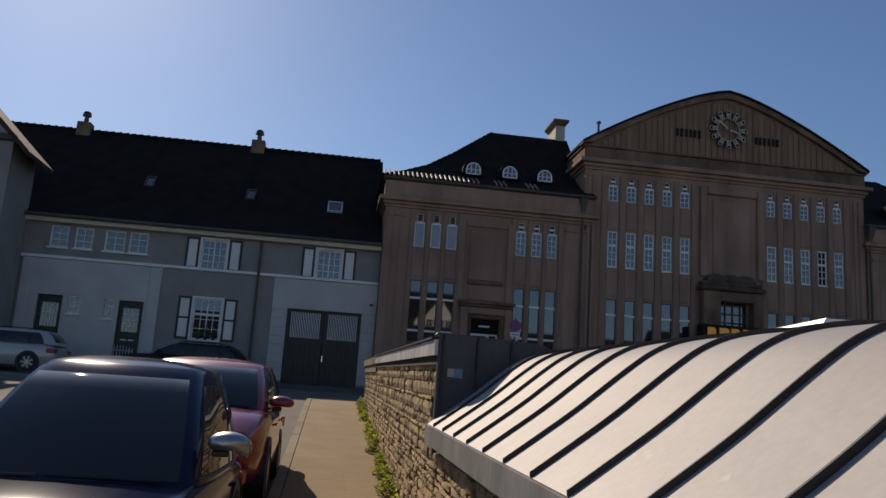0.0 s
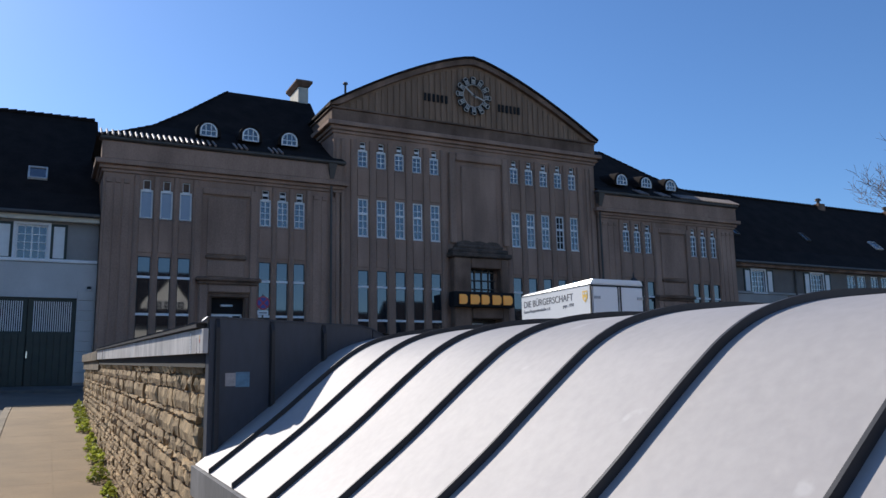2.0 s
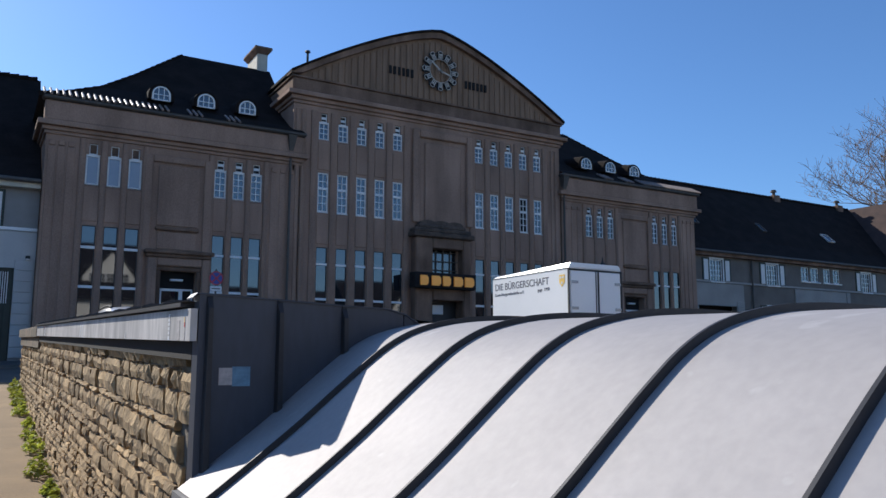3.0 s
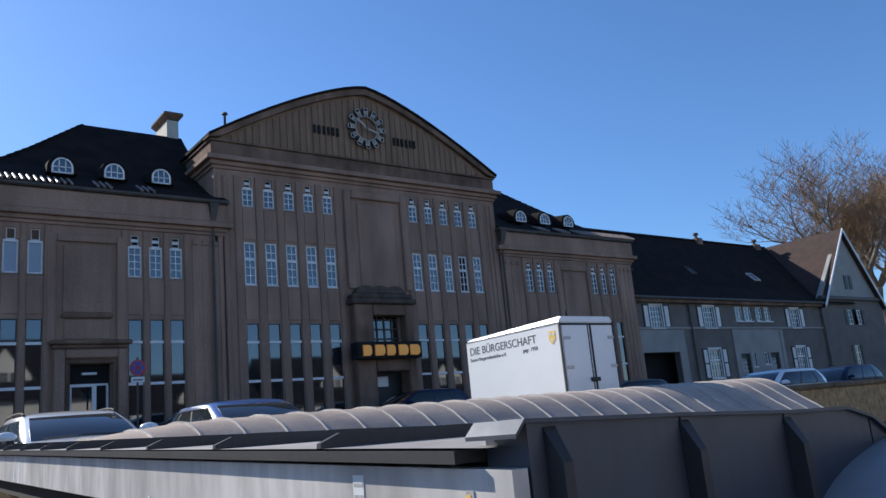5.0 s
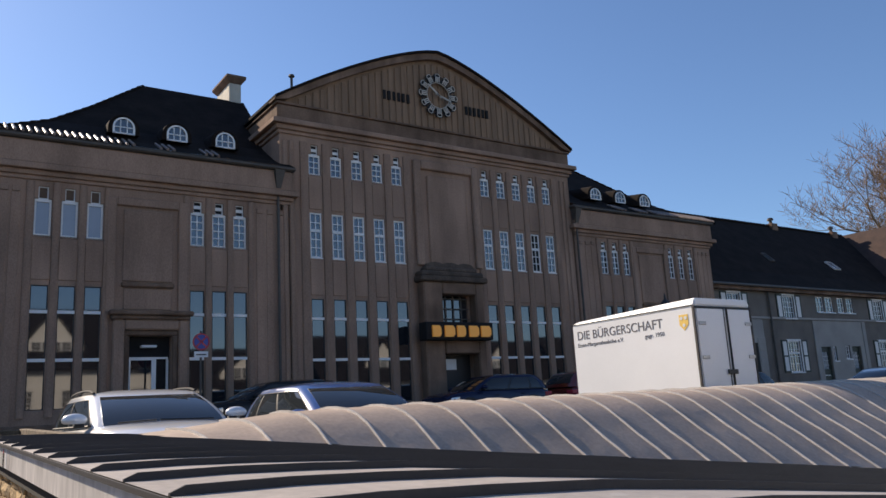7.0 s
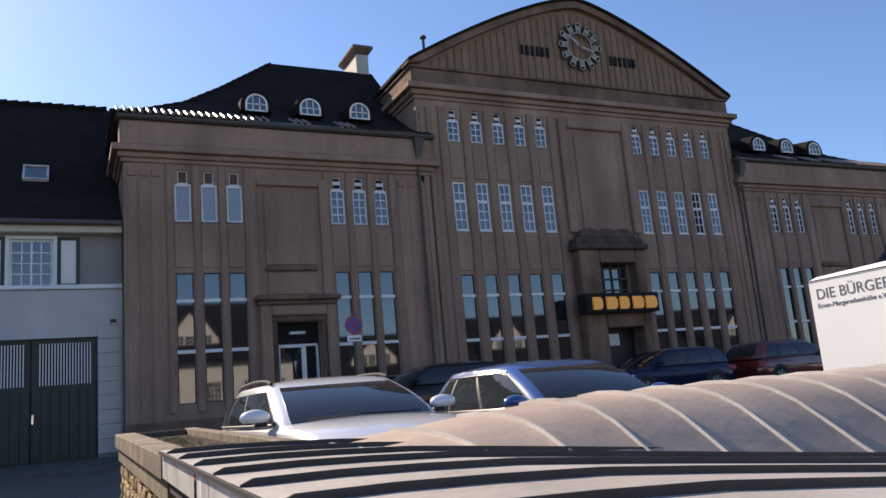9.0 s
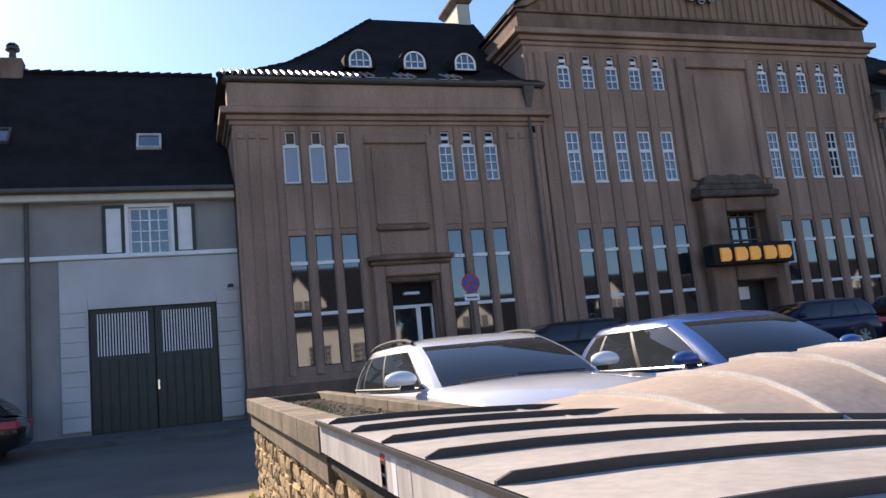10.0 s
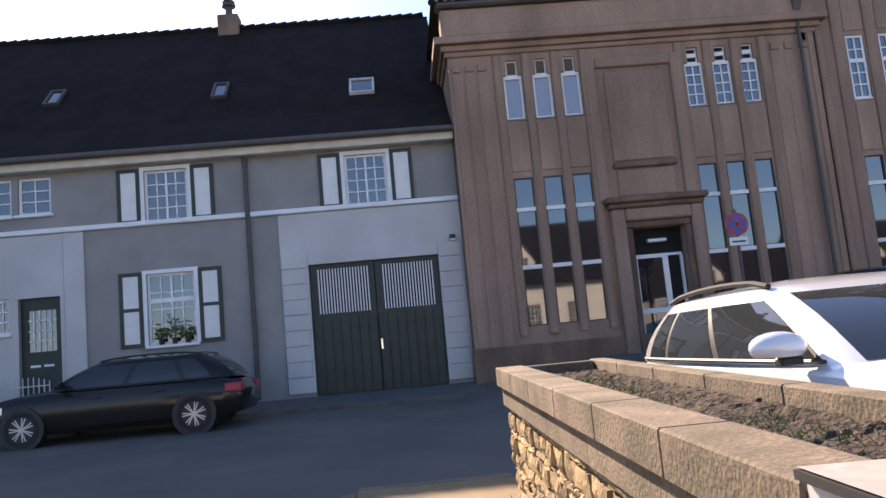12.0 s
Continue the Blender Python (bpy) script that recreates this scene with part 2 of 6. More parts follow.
def xprism(bm, pts, x0, x1):
    """A polygon of (y, z) drawn out along x."""
    a = [bm.verts.new((x0, y, z)) for y, z in pts]
    b = [bm.verts.new((x1, y, z)) for y, z in pts]
    bm.faces.new(a)
    bm.faces.new(b[::-1])
    for i in range(len(a)):
        j = (i + 1) % len(a)
        bm.faces.new((a[i], b[i], b[j], a[j]))


def tube(bm, a, b, r0, r1=None, n=8):
    a, b = Vector(a), Vector(b)
    r1 = r0 if r1 is None else r1
    q = (b - a).to_track_quat("Z", "Y")
    rings = []
    for c, r in ((a, r0), (b, r1)):
        rings.append([bm.verts.new(c + q @ Vector((r * math.cos(2 * math.pi * i / n), r * math.sin(2 * math.pi * i / n), 0))) for i in range(n)])
    for i in range(n):
        j = (i + 1) % n
        bm.faces.new((rings[0][i], rings[0][j], rings[1][j], rings[1][i]))
    bm.faces.new(rings[0][::-1])
    bm.faces.new(rings[1])


def sweep(bm, pts, r, n=6, closed=False):
    """One round bar along a line of points."""
    pts = [Vector(q) for q in pts]
    k = len(pts)
    rings = []
    for i, q in enumerate(pts):
        a = pts[(i - 1) % k] if closed or i > 0 else q
        b = pts[(i + 1) % k] if closed or i < k - 1 else q
        t = (b - a).to_track_quat("Z", "Y")
        rings.append([bm.verts.new(q + t @ Vector((r * math.cos(2 * math.pi * j / n), r * math.sin(2 * math.pi * j / n), 0))) for j in range(n)])
    for i in range(k if closed else k - 1):
        u, w = rings[i], rings[(i + 1) % k]
        for j in range(n):
            bm.faces.new((u[j], u[(j + 1) % n], w[(j + 1) % n], w[j]))
    if not closed:
        bm.faces.new(rings[0][::-1])
        bm.faces.new(rings[-1])


def wall_y(bm, x0, x1, z0, z1, y0, y1, holes=()):
    """A wall facing -y with openings (x0, x1, z0, z1) right through it, in one connected mesh."""
    xs = sorted({x0, x1, *[c for h in holes for c in h[:2] if x0 < c < x1]})
    zs = sorted({z0, z1, *[c for h in holes for c in h[2:] if z0 < c < z1]})
    solid = {(i, k) for i in range(len(xs) - 1) for k in range(len(zs) - 1)
             if not any(h[0] < (xs[i] + xs[i + 1]) / 2 < h[1] and h[2] < (zs[k] + zs[k + 1]) / 2 < h[3] for h in holes)}
    made = {}

    def v(i, k, s):
        if (i, k, s) not in made:
            made[i, k, s] = bm.verts.new((xs[i], (y0, y1)[s], zs[k]))
        return made[i, k, s]

    for i, k in solid:
        for s in (0, 1):
            bm.faces.new((v(i, k, s), v(i + 1, k, s), v(i + 1, k + 1, s), v(i, k + 1, s)))
        for (di, dk), (a, b) in (((-1, 0), ((0, 0), (0, 1))), ((1, 0), ((1, 0), (1, 1))), ((0, -1), ((0, 0), (1, 0))), ((0, 1), ((0, 1), (1, 1)))):
            if (i + di, k + dk) not in solid:
                bm.faces.new((v(i + a[0], k + a[1], 0), v(i + b[0], k + b[1], 0), v(i + b[0], k + b[1], 1), v(i + a[0], k + a[1], 1)))


def bm_new():
    return bmesh.new()


def lerp(a, b, t):
    return a + (b - a) * t


frames_made = {}


def window(parent, x, z, w, h, y, cols, rows, transom=0.0, fr=0.05, bar=0.022, pane=None, label="", sill=False):
    """A window in the opening whose lower left corner is (x, z): frame with bars, and the pane as its part."""
    key = (round(w, 3), round(h, 3), cols, rows, round(transom, 2), fr, bar)
    if key not in frames_made:
        def cuts(n, size):
            edges = []
            for i in range(n):
                lo = fr + (size - 2 * fr) * i / n + (bar / 2 if i else 0)
                hi = fr + (size - 2 * fr) * (i + 1) / n - (bar / 2 if i < n - 1 else 0)
                edges.append((lo, hi))
            return edges

        bm = bm_new()
        wall_y(bm, 0, w, 0, h, 0, 0.06, [(*cx, *cz) for cx in cuts(cols, w) for cz in cuts(rows, h)])
        tb = bm_new()
        box(tb, fr * 0.5, w - fr * 0.5, -0.014, 0.05, -0.05, 0.05)
        mid = bm_new()
        box(mid, -bar * 0.9, bar * 0.9, -0.008, 0.05, fr, h - fr)
        pb = bm_new()
        box(pb, fr * 0.7, w - fr * 0.7, 0.03, 0.04, fr * 0.7, h - fr * 0.7)
        frames_made[key] = (mesh_of(bm, WHITE), mesh_of(pb, PANE), mesh_of(tb, WHITE), mesh_of(mid, WHITE))
    f, p, tb, mid = frames_made[key]
    ob = part("window", f, None, parent, label, m=pose(x, y, z))
    if pane is not None:
        pb = bm_new()
        box(pb, fr * 0.7, w - fr * 0.7, 0.03, 0.04, fr * 0.7, h - fr * 0.7)
        p = mesh_of(pb, pane)
    part("pane", p, None, ob)
    if sill:
        sb = bm_new()
        box(sb, 0.0, w, -0.07, 0.02, -0.035, 0.0, 0.008)
        part("sill", sb, WHITE, ob)
    if transom:
        part("transom", tb, None, ob, m=pose(0, 0, h * transom))
    if cols == 4:
        part("mullion", mid, None, ob, m=pose(w / 2, 0, 0))
    return ob


def tall_window(parent, x, z, w, h, y, bars):
    """A tall shop window: thin dark frame, one pane, white transoms at the heights given."""
    key = ("tall", round(w, 3), round(h, 3))
    if key not in frames_made:
        bm = bm_new()
        wall_y(bm, 0, w, 0, h, 0, 0.06, [(0.025, w - 0.025, 0.025, h - 0.025)])
        pb = bm_new()
        box(pb, 0.02, w - 0.02, 0.03, 0.04, 0.02, h - 0.02)
        tb = bm_new()
        box(tb, 0.0, w, -0.02, 0.05, -0.045, 0.045)
        frames_made[key] = (mesh_of(bm, BLACK), mesh_of(pb, PANE), mesh_of(tb, WHITE))
    f, pn, t = frames_made[key]
    ob = part("window", f, None, parent, m=pose(x, y, z))
    part("pane", pn, None, ob, m=pose(0, 0, 0, 0, 0, random.uniform(-0.5, 0.5)))
    for b in bars:
        part("transom", t, None, ob, m=pose(0, 0, b - z))
    return ob


# ---- ground ----
def street(y):
    return float(np.interp(y, (-60, -10, 0, 10, 20, 24, 29, 31.2, 33.5, 45), (-3.0, -0.55, 0.1, 0.9, 1.74, 1.93, 2.07, 2.14, 2.22, 2.5)))


def plaza(y):
    return float(np.interp(y, (-60, -10, 16, 19, 33, 45), (-3.0, 0.4, 1.72, 1.87, 2.7, 2.8)))


def gz(x, y):
    k = min(1.0, max(0.0, (x - 1.7) / (0.3 if y < 21 else 3.0)))
    return street(y) * (1 - k) + plaza(y) * k


bm = bm_new()
gx = [-700, -200, -60, -30, -20, -14, -10, -6, -3, -1, 0.1, 1.7, 2.0, 3.0, 4.7, 8, 12, 18, 25, 34, 45, 60, 120, 700]
gy = [-700, -200, -60, -35, -20, -10, -5, 0, 3, 6, 9, 12, 15, 18, 20.9, 21.2, 22.5, 24, 26, 28, 30, 32, 33.5, 36, 45, 70, 200, 1200]
gv = [[bm.verts.new((x, y, gz(x, y))) for y in gy] for x in gx]
for i in range(len(gx) - 1):
    for j in range(len(gy) - 1):
        bm.faces.new((gv[i][j], gv[i + 1][j], gv[i + 1][j + 1], gv[i][j + 1]))
single("ground", bm, ASPH, "worn grey asphalt street and square", "ground", kind="structure", smooth=40)

# ---- the great stone building ----
CX = 17.85
YF = 33.0


def piers(parent, xs, z0, z1, w, d=0.085):
    bm = bm_new()
    n = 6
    pts = [(-w / 2, 0.02)] + [(-w / 2 * math.cos(math.pi * i / n), -d * math.sin(math.pi * i / n) ** 0.6) for i in range(1, n)] + [(w / 2, 0.02)]
    a = [bm.verts.new((x, y, 0)) for x, y in pts]
    b = [bm.verts.new((x, y, z1 - z0)) for x, y in pts]
    for i in range(len(a) - 1):
        bm.faces.new((a[i], a[i + 1], b[i + 1], b[i]))
    bm.faces.new(b)
    bm.faces.new(a[::-1])
    me = mesh_of(bm, STONE, 50)
    for x in xs:
        part("pier", me, None, parent, m=pose(x, YF, z0))


def cornice(parent, x0, x1, steps, name="cornice_moulding", material=None, back=0.4):
    """Stacked mouldings: (z0, z1, projection)."""
    for z0, z1, p in steps:
        bm = bm_new()
        box(bm, x0 - p, x1 + p, YF - p, YF + back, z0, z1, 0.02)
        part(name, bm, material or STONE, parent)


hall = thing("stone_building", "large three-storey brown stone building with curved clock gable", "building")
mw_l = [12.05 + 0.835 * i for i in range(5)]
mw_r = [19.50 + 0.815 * i for i in range(5)]
MW = 0.46
X0, X1 = 10.98, 24.3
holes = []
for xs in (mw_l, mw_r):
    for x in xs:
        holes += [(x, x + MW, 3.3, 6.82), (x, x + MW, 8.24, 9.84), (x, x + MW, 11.2, 11.95), (x + 0.1, x + MW - 0.1, 11.95, 12.3)]
holes += [(17.1, 18.6, 2.6, 4.9), (17.2, 18.5, 5.75, 7.1)]
bm = bm_new()
wall_y(bm, X0, X1, 2.2, 13.2, YF, YF + 0.45, holes)
part("wall", bm, STONE, hall)
bm = bm_new()
box(bm, X0, X0 + 0.45, YF + 0.45, 46, 2.2, 13.2)
box(bm, X1 - 0.45, X1, YF + 0.45, 46, 2.2, 13.2)
box(bm, X0 + 0.45, X1 - 0.45, 45.5, 46, 2.2, 13.2)
part("side_wall", bm, STONE, hall)
# one near-black sheet stands in for the unlit rooms
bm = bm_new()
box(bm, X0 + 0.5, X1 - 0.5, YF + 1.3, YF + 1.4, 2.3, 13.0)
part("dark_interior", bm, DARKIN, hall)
for xs, tag in ((mw_l, 0), (mw_r, 1)):
    for i, x in enumerate(xs):
        # near-black pane in place of the unlit room behind this window
        opened = tag == 1 and i == 3
        window(hall, x, 8.24, MW, 1.6, YF + 0.04, 2, 5, 0.6, 0.06, 0.032, DARKIN if opened else None, "white window standing open on a dark room" if opened else "", True)
        window(hall, x, 11.2, MW, 0.75, YF + 0.07, 2, 3, 0.95, 0.06, 0.032, None, "", True)
        window(hall, x + 0.1, 11.95, MW - 0.2, 0.35, YF + 0.07, 1, 1, 0.45, 0.03, 0.022, DARKIN)
        tall_window(hall, x, 3.3, MW, 3.52, YF + 0.018, (4.77, 6.15))
        # panel between the storeys, set back
        for z0, z1 in ((6.95, 8.12), (9.95, 11.1)):
            bm = bm_new()
            box(bm, x - 0.02, x + MW + 0.02, YF - 0.03, YF + 0.02, z0, z1, 0.012)
            part("spandrel_panel", bm, STONE, hall)
for xs, st in ((mw_l, 0.835), (mw_r, 0.815)):
    piers(hall, [xs[0] - (st - MW) / 2 + st * i for i in range(6)], 3.2, 12.35, st - MW - 0.06)
# clasping corner strips
for x in (11.3, 23.98):
    for dx in (-0.14, 0.1):
        bm = bm_new()
        box(bm, x + dx - 0.1, x + dx + 0.1, YF - 0.05, YF + 0.02, 2.3, 12.35, 0.04)
        part("pilaster", bm, STONE, hall)
cornice(hall, X0, X1, [(12.55, 12.68, 0.07), (12.68, 12.84, 0.16), (12.84, 13.02, 0.32)], back=12.5)
bm = bm_new()
box(bm, X0 - 0.1, X1 + 0.06, YF - 0.1, YF + 12.5, 13.02, 13.58, 0.03)
part("attic", bm, STONE_D, hall, "sooty stone band under the gable")
bm = bm_new()
box(bm, X0 - 0.16, X1 + 0.1, YF - 0.17, YF + 12.5, 13.58, 13.66, 0.02)
part("attic_ledge", bm, STONE_D, hall)
bm = bm_new()
box(bm, X0 - 0.05, X1 + 0.05, YF - 0.08, YF + 0.3, 2.1, 3.05, 0.03)
part("plinth", bm, STONE_D, hall)
# central blind panel with frame
for a in ((16.3, 16.62, 8.2, 12.3), (19.0, 19.3, 8.2, 12.3), (16.62, 19.0, 11.95, 12.3)):
    bm = bm_new()
    box(bm, a[0], a[1], YF - 0.14, YF + 0.02, a[2], a[3], 0.04)
    part("panel_frame", bm, STONE, hall)
bm = bm_new()
box(bm, 16.9, 18.72, YF - 0.06, YF + 0.02, 8.25, 11.75, 0.05)
part("blind_panel", bm, STONE, hall)
# entrance: stepped hood, flanking blocks, lintel
bm = bm_new()
box(bm, 16.1, 19.12, YF - 0.6, YF + 0.1, 7.55, 7.75, 0.04)
box(bm, 16.22, 19.0, YF - 0.5, YF + 0.1, 7.75, 7.95, 0.05)
box(bm, 16.45, 18.8, YF - 0.38, YF + 0.1, 7.95, 8.12, 0.05)
for c0, r0 in ((16.95, 0.42), (17.62, 0.5), (18.3, 0.42)):
    prism(bm, [(c0 + r0 * math.cos(math.pi * i / 8), 8.12 + 0.2 * math.sin(math.pi * i / 8)) for i in range(9)], YF - 0.3 + 0.01 * c0 % 0.02, YF + 0.1)
part("entrance_hood", bm, HOOD, hall, "weathered stepped stone hood stained black")
bm = bm_new()
box(bm, 16.28, 17.1, YF - 0.45, YF + 0.02, 2.3, 7.55, 0.05)
box(bm, 18.6, 18.98, YF - 0.45, YF + 0.02, 2.3, 7.55, 0.05)
box(bm, 17.1, 18.6, YF - 0.45, YF + 0.02, 7.1, 7.55, 0.04)
box(bm, 17.1, 18.6, YF - 0.5, YF + 0.02, 4.9, 5.75, 0.04)
part("portal", bm, STONE_D, hall)
bm = bm_new()
box(bm, 17.1, 18.6, YF + 0.08, YF + 0.12, 5.75, 7.1)
part("window_pane", bm, PANE, hall)
for i in range(5):
    bm = bm_new()
    box(bm, 17.14 + i * 0.35, 17.2 + i * 0.35, YF + 0.03, YF + 0.078, 5.75, 7.1, 0.008)
    part("window_lattice", bm, PIPE, hall, "dark iron lattice over the entrance window")
for i in range(4):
    bm = bm_new()
    box(bm, 17.1, 18.6, YF + 0.0, YF + 0.028, 5.82 + i * 0.38, 5.87 + i * 0.38, 0.008)
    part("window_lattice", bm, PIPE, hall, "dark iron lattice over the entrance window")
bm = bm_new()
box(bm, 17.1, 18.6, YF + 0.2, YF + 0.28, 2.3, 4.9)
part("door", bm, BLACK, hall, "dark entrance door")
bm = bm_new()
box(bm, 17.25, 17.95, YF + 0.16, YF + 0.2, 4.35, 4.75, 0.01)
part("door_sign", bm, WHITE, hall)


# curved gable
def gable_z(u):
    return 13.74 + 3.11 * (1 - abs(u) ** 1.36)


GL, GR = 10.76, 24.5
GC = (GL + GR) / 2
gp = [(GC + (GR - GL) / 2 * u, gable_z(u)) for u in [i / 14 for i in range(-14, 15)]]
bm = bm_new()
prism(bm, [(X0, 13.6), *[(max(X0, min(X1, x)), max(13.605, z - 0.25)) for x, z in gp], (X1, 13.6)], YF + 0.02, YF + 0.4)
part("gable_wall", bm, WOOD_G, hall)
bm = bm_new()
n = len(gp)
prism(bm, [(x, z - 0.26 * min(1, (z - 13.66) / 0.4)) for x, z in gp] + [(x, z) for x, z in gp[::-1]], YF - 0.18, YF + 0.35)
part("gable_cornice", bm, STONE_D, hall)
bm = bm_new()
prism(bm, [(x, z) for x, z in gp] + [(x, z + 0.1) for x, z in gp[::-1]], YF - 0.26, 47)
part("main_roof", bm, ROOF, hall, "dark curved tiled roof")
# upright boards of the tympanum
for i in range(44):
    x = GL + 0.75 + i * 0.287
    u = (x - GC) / ((GR - GL) / 2)
    top = gable_z(u) - 0.42
    if top > 13.85:
        bm = bm_new()
        box(bm, x - 0.105, x + 0.105, YF - 0.025, YF + 0.03, 13.67, top, 0.02)
        part("gable_board", bm, WOOD_G, hall)
# raised near-black blocks stand in for the darkness of the slots
for x0 in (15.15, 18.95):
    for i in range(6):
        bm = bm_new()
        box(bm, x0 + i * 0.21, x0 + i * 0.21 + 0.11, YF - 0.07, YF + 0.02, 14.55, 14.9)
        part("vent_slot", bm, DARKIN, hall)
# gable clock: openwork ring of strokes, hands
clock = thing("gable_clock", "round openwork clock of dark iron and pale numerals with gilt hands", "clock", at=(17.6, YF - 0.16, 15.07))
for i in range(12):
    bm = bm_new()
    for dx, w in ((-0.075, 0.02), (0.075, 0.02), (0, 0.018)):
        box(bm, dx - w, dx + w, -0.03, 0.0, 0.56, 0.78)
    sweep(bm, [(0.115 * math.cos(k * 0.7854), -0.02, 0.82 + 0.085 * math.sin(k * 0.7854)) for k in range(8)], 0.02, 5, True)
    part("hour_mark", bm, CLOCK_W, clock, m=pose(0, 0, 0, 0, 30 * i, 0))
    bm = bm_new()
    box(bm, -0.15, 0.15, 0.01, 0.04, 0.55, 0.9, 0.03)
    part("hour_plate", bm, BLACK, clock, m=pose(0, 0, 0, 0, 30 * i, 0))
for r, mt in ((0.53, CLOCK_W), (0.8, BLACK)):
    bm = bm_new()
    sweep(bm, [(r * math.cos(2 * math.pi * i / 48), 0, r * math.sin(2 * math.pi * i / 48)) for i in range(48)], 0.018, 5, True)
    part("ring", bm, mt, clock)
for ang, ln, w in ((-52, 0.62, 0.035), (108, 0.6, 0.03)):
    bm = bm_new()
    box(bm, -w, w, -0.06, -0.04, -0.15, ln)
    part("hand", bm, CLOCK_W, clock, m=pose(0, 0, 0, 0, ang, 0))
# shop sign: plain amber blocks on a dark board
sign = thing("shop_sign", "dark board with five lit amber block shapes over the entrance", "sign", at=(16.22, YF - 0.95, 5.46))
bm = bm_new()
box(bm, -0.24, 2.72, 0.02, 0.5, -0.1, 0.54, 0.02)
part("board", bm, DARKIN, sign)
for i, w in enumerate((0.36, 0.42, 0.36, 0.42, 0.44)):
    bm = bm_new()
    x = i * 0.535
    prism(bm, [(x, 0.0), (x + w * 0.8, 0.0), (x + w, 0.09), (x + w, 0.31), (x + w * 0.8, 0.405), (x, 0.405)], -0.05, 0.02)
    part("amber_block", bm, AMBER, sign)


# ---- wings ----
def wing(mirror):
    def X(x):
        return x if not mirror else 2 * CX - x

    def hole(a, b, c, d):
        return (min(X(a), X(b)), max(X(a), X(b)), c, d)

    w = thing("stone_wing", "two-storey brown stone wing with hipped tile roof", "building", "wings of the stone building")
    a0, a1 = 2.3, 11.3
    lw = [3.58, 4.28, 4.97]
    rw = [7.98, 8.67, 9.35]
    WW = 0.45
    hs = []
    for x in lw + rw:
        hs += [hole(x, x + WW, 3.5, 6.95), hole(x, x + WW, 8.37, 9.45), hole(x + 0.09, x + WW - 0.09, 9.45, 9.82)]
    hs.append(hole(6.22, 7.46, 2.6, 5.54))
    bm = bm_new()
    wall_y(bm, min(X(a0), X(a1)), max(X(a0), X(a1)), 2.2, 10.3, YF, YF + 0.45, hs)
    part("wall", bm, STONE, w)
    bm = bm_new()
    e0, e1 = sorted((X(a0), X(a0 + 0.45)))
    box(bm, e0, e1, YF + 0.45, 44, 2.2, 10.3)
    part("side_wall", bm, STONE, w)
    # near-black sheet behind the openings, standing in for unlit rooms
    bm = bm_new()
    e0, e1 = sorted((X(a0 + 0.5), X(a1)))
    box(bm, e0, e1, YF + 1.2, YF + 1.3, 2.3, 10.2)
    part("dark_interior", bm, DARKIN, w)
    for k, x in enumerate(lw + rw):
        xx = min(X(x), X(x + WW))
        # these blinds are grey-blue: reflected sky put into their colour
        blind = CURT if k < 3 and not mirror else None
        window(w, xx, 8.37, WW, 1.08, YF + 0.07, 1 if blind else 2, 1 if blind else 4, 0.97, 0.055, 0.032, blind, "white window with a blind coloured grey-blue like reflected sky" if blind else "", True)
        window(w, xx + 0.09, 9.45, WW - 0.18, 0.37, YF + 0.07, 1, 1, 0.0 if blind else 0.5, 0.03, 0.022, NICHE if blind else DARKIN)
        tall_window(w, xx, 3.5, WW, 3.45, YF + 0.018, (4.85, 6.2))
        bm = bm_new()
        box(bm, xx - 0.02, xx + WW + 0.02, YF - 0.03, YF + 0.02, 7.1, 8.25, 0.012)
        part("spandrel_panel", bm, STONE, w)
    st = 0.695
    for xs in (lw, rw):
        piers(w, [X(xs[0] - (st - WW) / 2 + st * i) for i in range(4)], 3.3, 9.95, st - WW - 0.03)
    for x in (2.5, 2.8, 3.1, 10.25, 10.6, 10.95):
        bm = bm_new()
        e = X(x)
        box(bm, e - 0.13, e + 0.13, YF - 0.022, YF + 0.02, 2.3, 9.6, 0.02)
        part("pilaster", bm, STONE, w)
        bm = bm_new()
        box(bm, e - 0.11, e + 0.11, YF - 0.05, YF + 0.02, 9.6, 9.78, 0.02)
        part("pilaster_cap", bm, STONE, w)
    e0, e1 = sorted((X(a0), X(a1 - 0.05)))
    cornice(w, e0, e1, [(9.98, 10.1, 0.07), (10.1, 10.24, 0.15), (10.24, 10.42, 0.3)], back=10.5)
    bm = bm_new()
    box(bm, e0 - 0.1, e1 + 0.1, YF - 0.2, YF + 0.4, 10.42, 11.12, 0.04)
    part("attic", bm, STONE, w)
    bm = bm_new()
    box(bm, e0 - 0.2, e1 + 0.2, YF - 0.34, YF + 0.1, 11.12, 11.28, 0.05)
    part("gutter", bm, PIPE, w)
    bm = bm_new()
    e0, e1 = sorted((X(a0 - 0.05), X(a1)))
    box(bm, e0, e1, YF - 0.08, YF + 0.3, 2.1, 3.1, 0.03)
    part("plinth", bm, STONE_D, w)
    # blind panel, lower panel, door surround with canopy
    for a, d, nm, mt in (((5.5, 5.78, 6.2, 9.7), 0.1, "panel_frame", STONE), ((7.6, 7.88, 6.2, 9.7), 0.1, "panel_frame", STONE), ((5.78, 7.6, 9.45, 9.7), 0.1, "panel_frame", STONE),
                         ((5.98, 7.45, 7.15, 9.35), 0.05, "blind_panel", STONE), ((6.02, 7.42, 6.3, 6.95), 0.05, "blind_panel", STONE), ((5.95, 7.48, 6.98, 7.12), 0.13, "panel_ledge", STONE_D)):
        bm = bm_new()
        h = hole(*a)
        box(bm, h[0], h[1], YF - d, YF + 0.02, h[2], h[3], 0.03)
        part(nm, bm, mt, w)
    bm = bm_new()
    h = hole(5.6, 8.02, 6.12, 6.26)
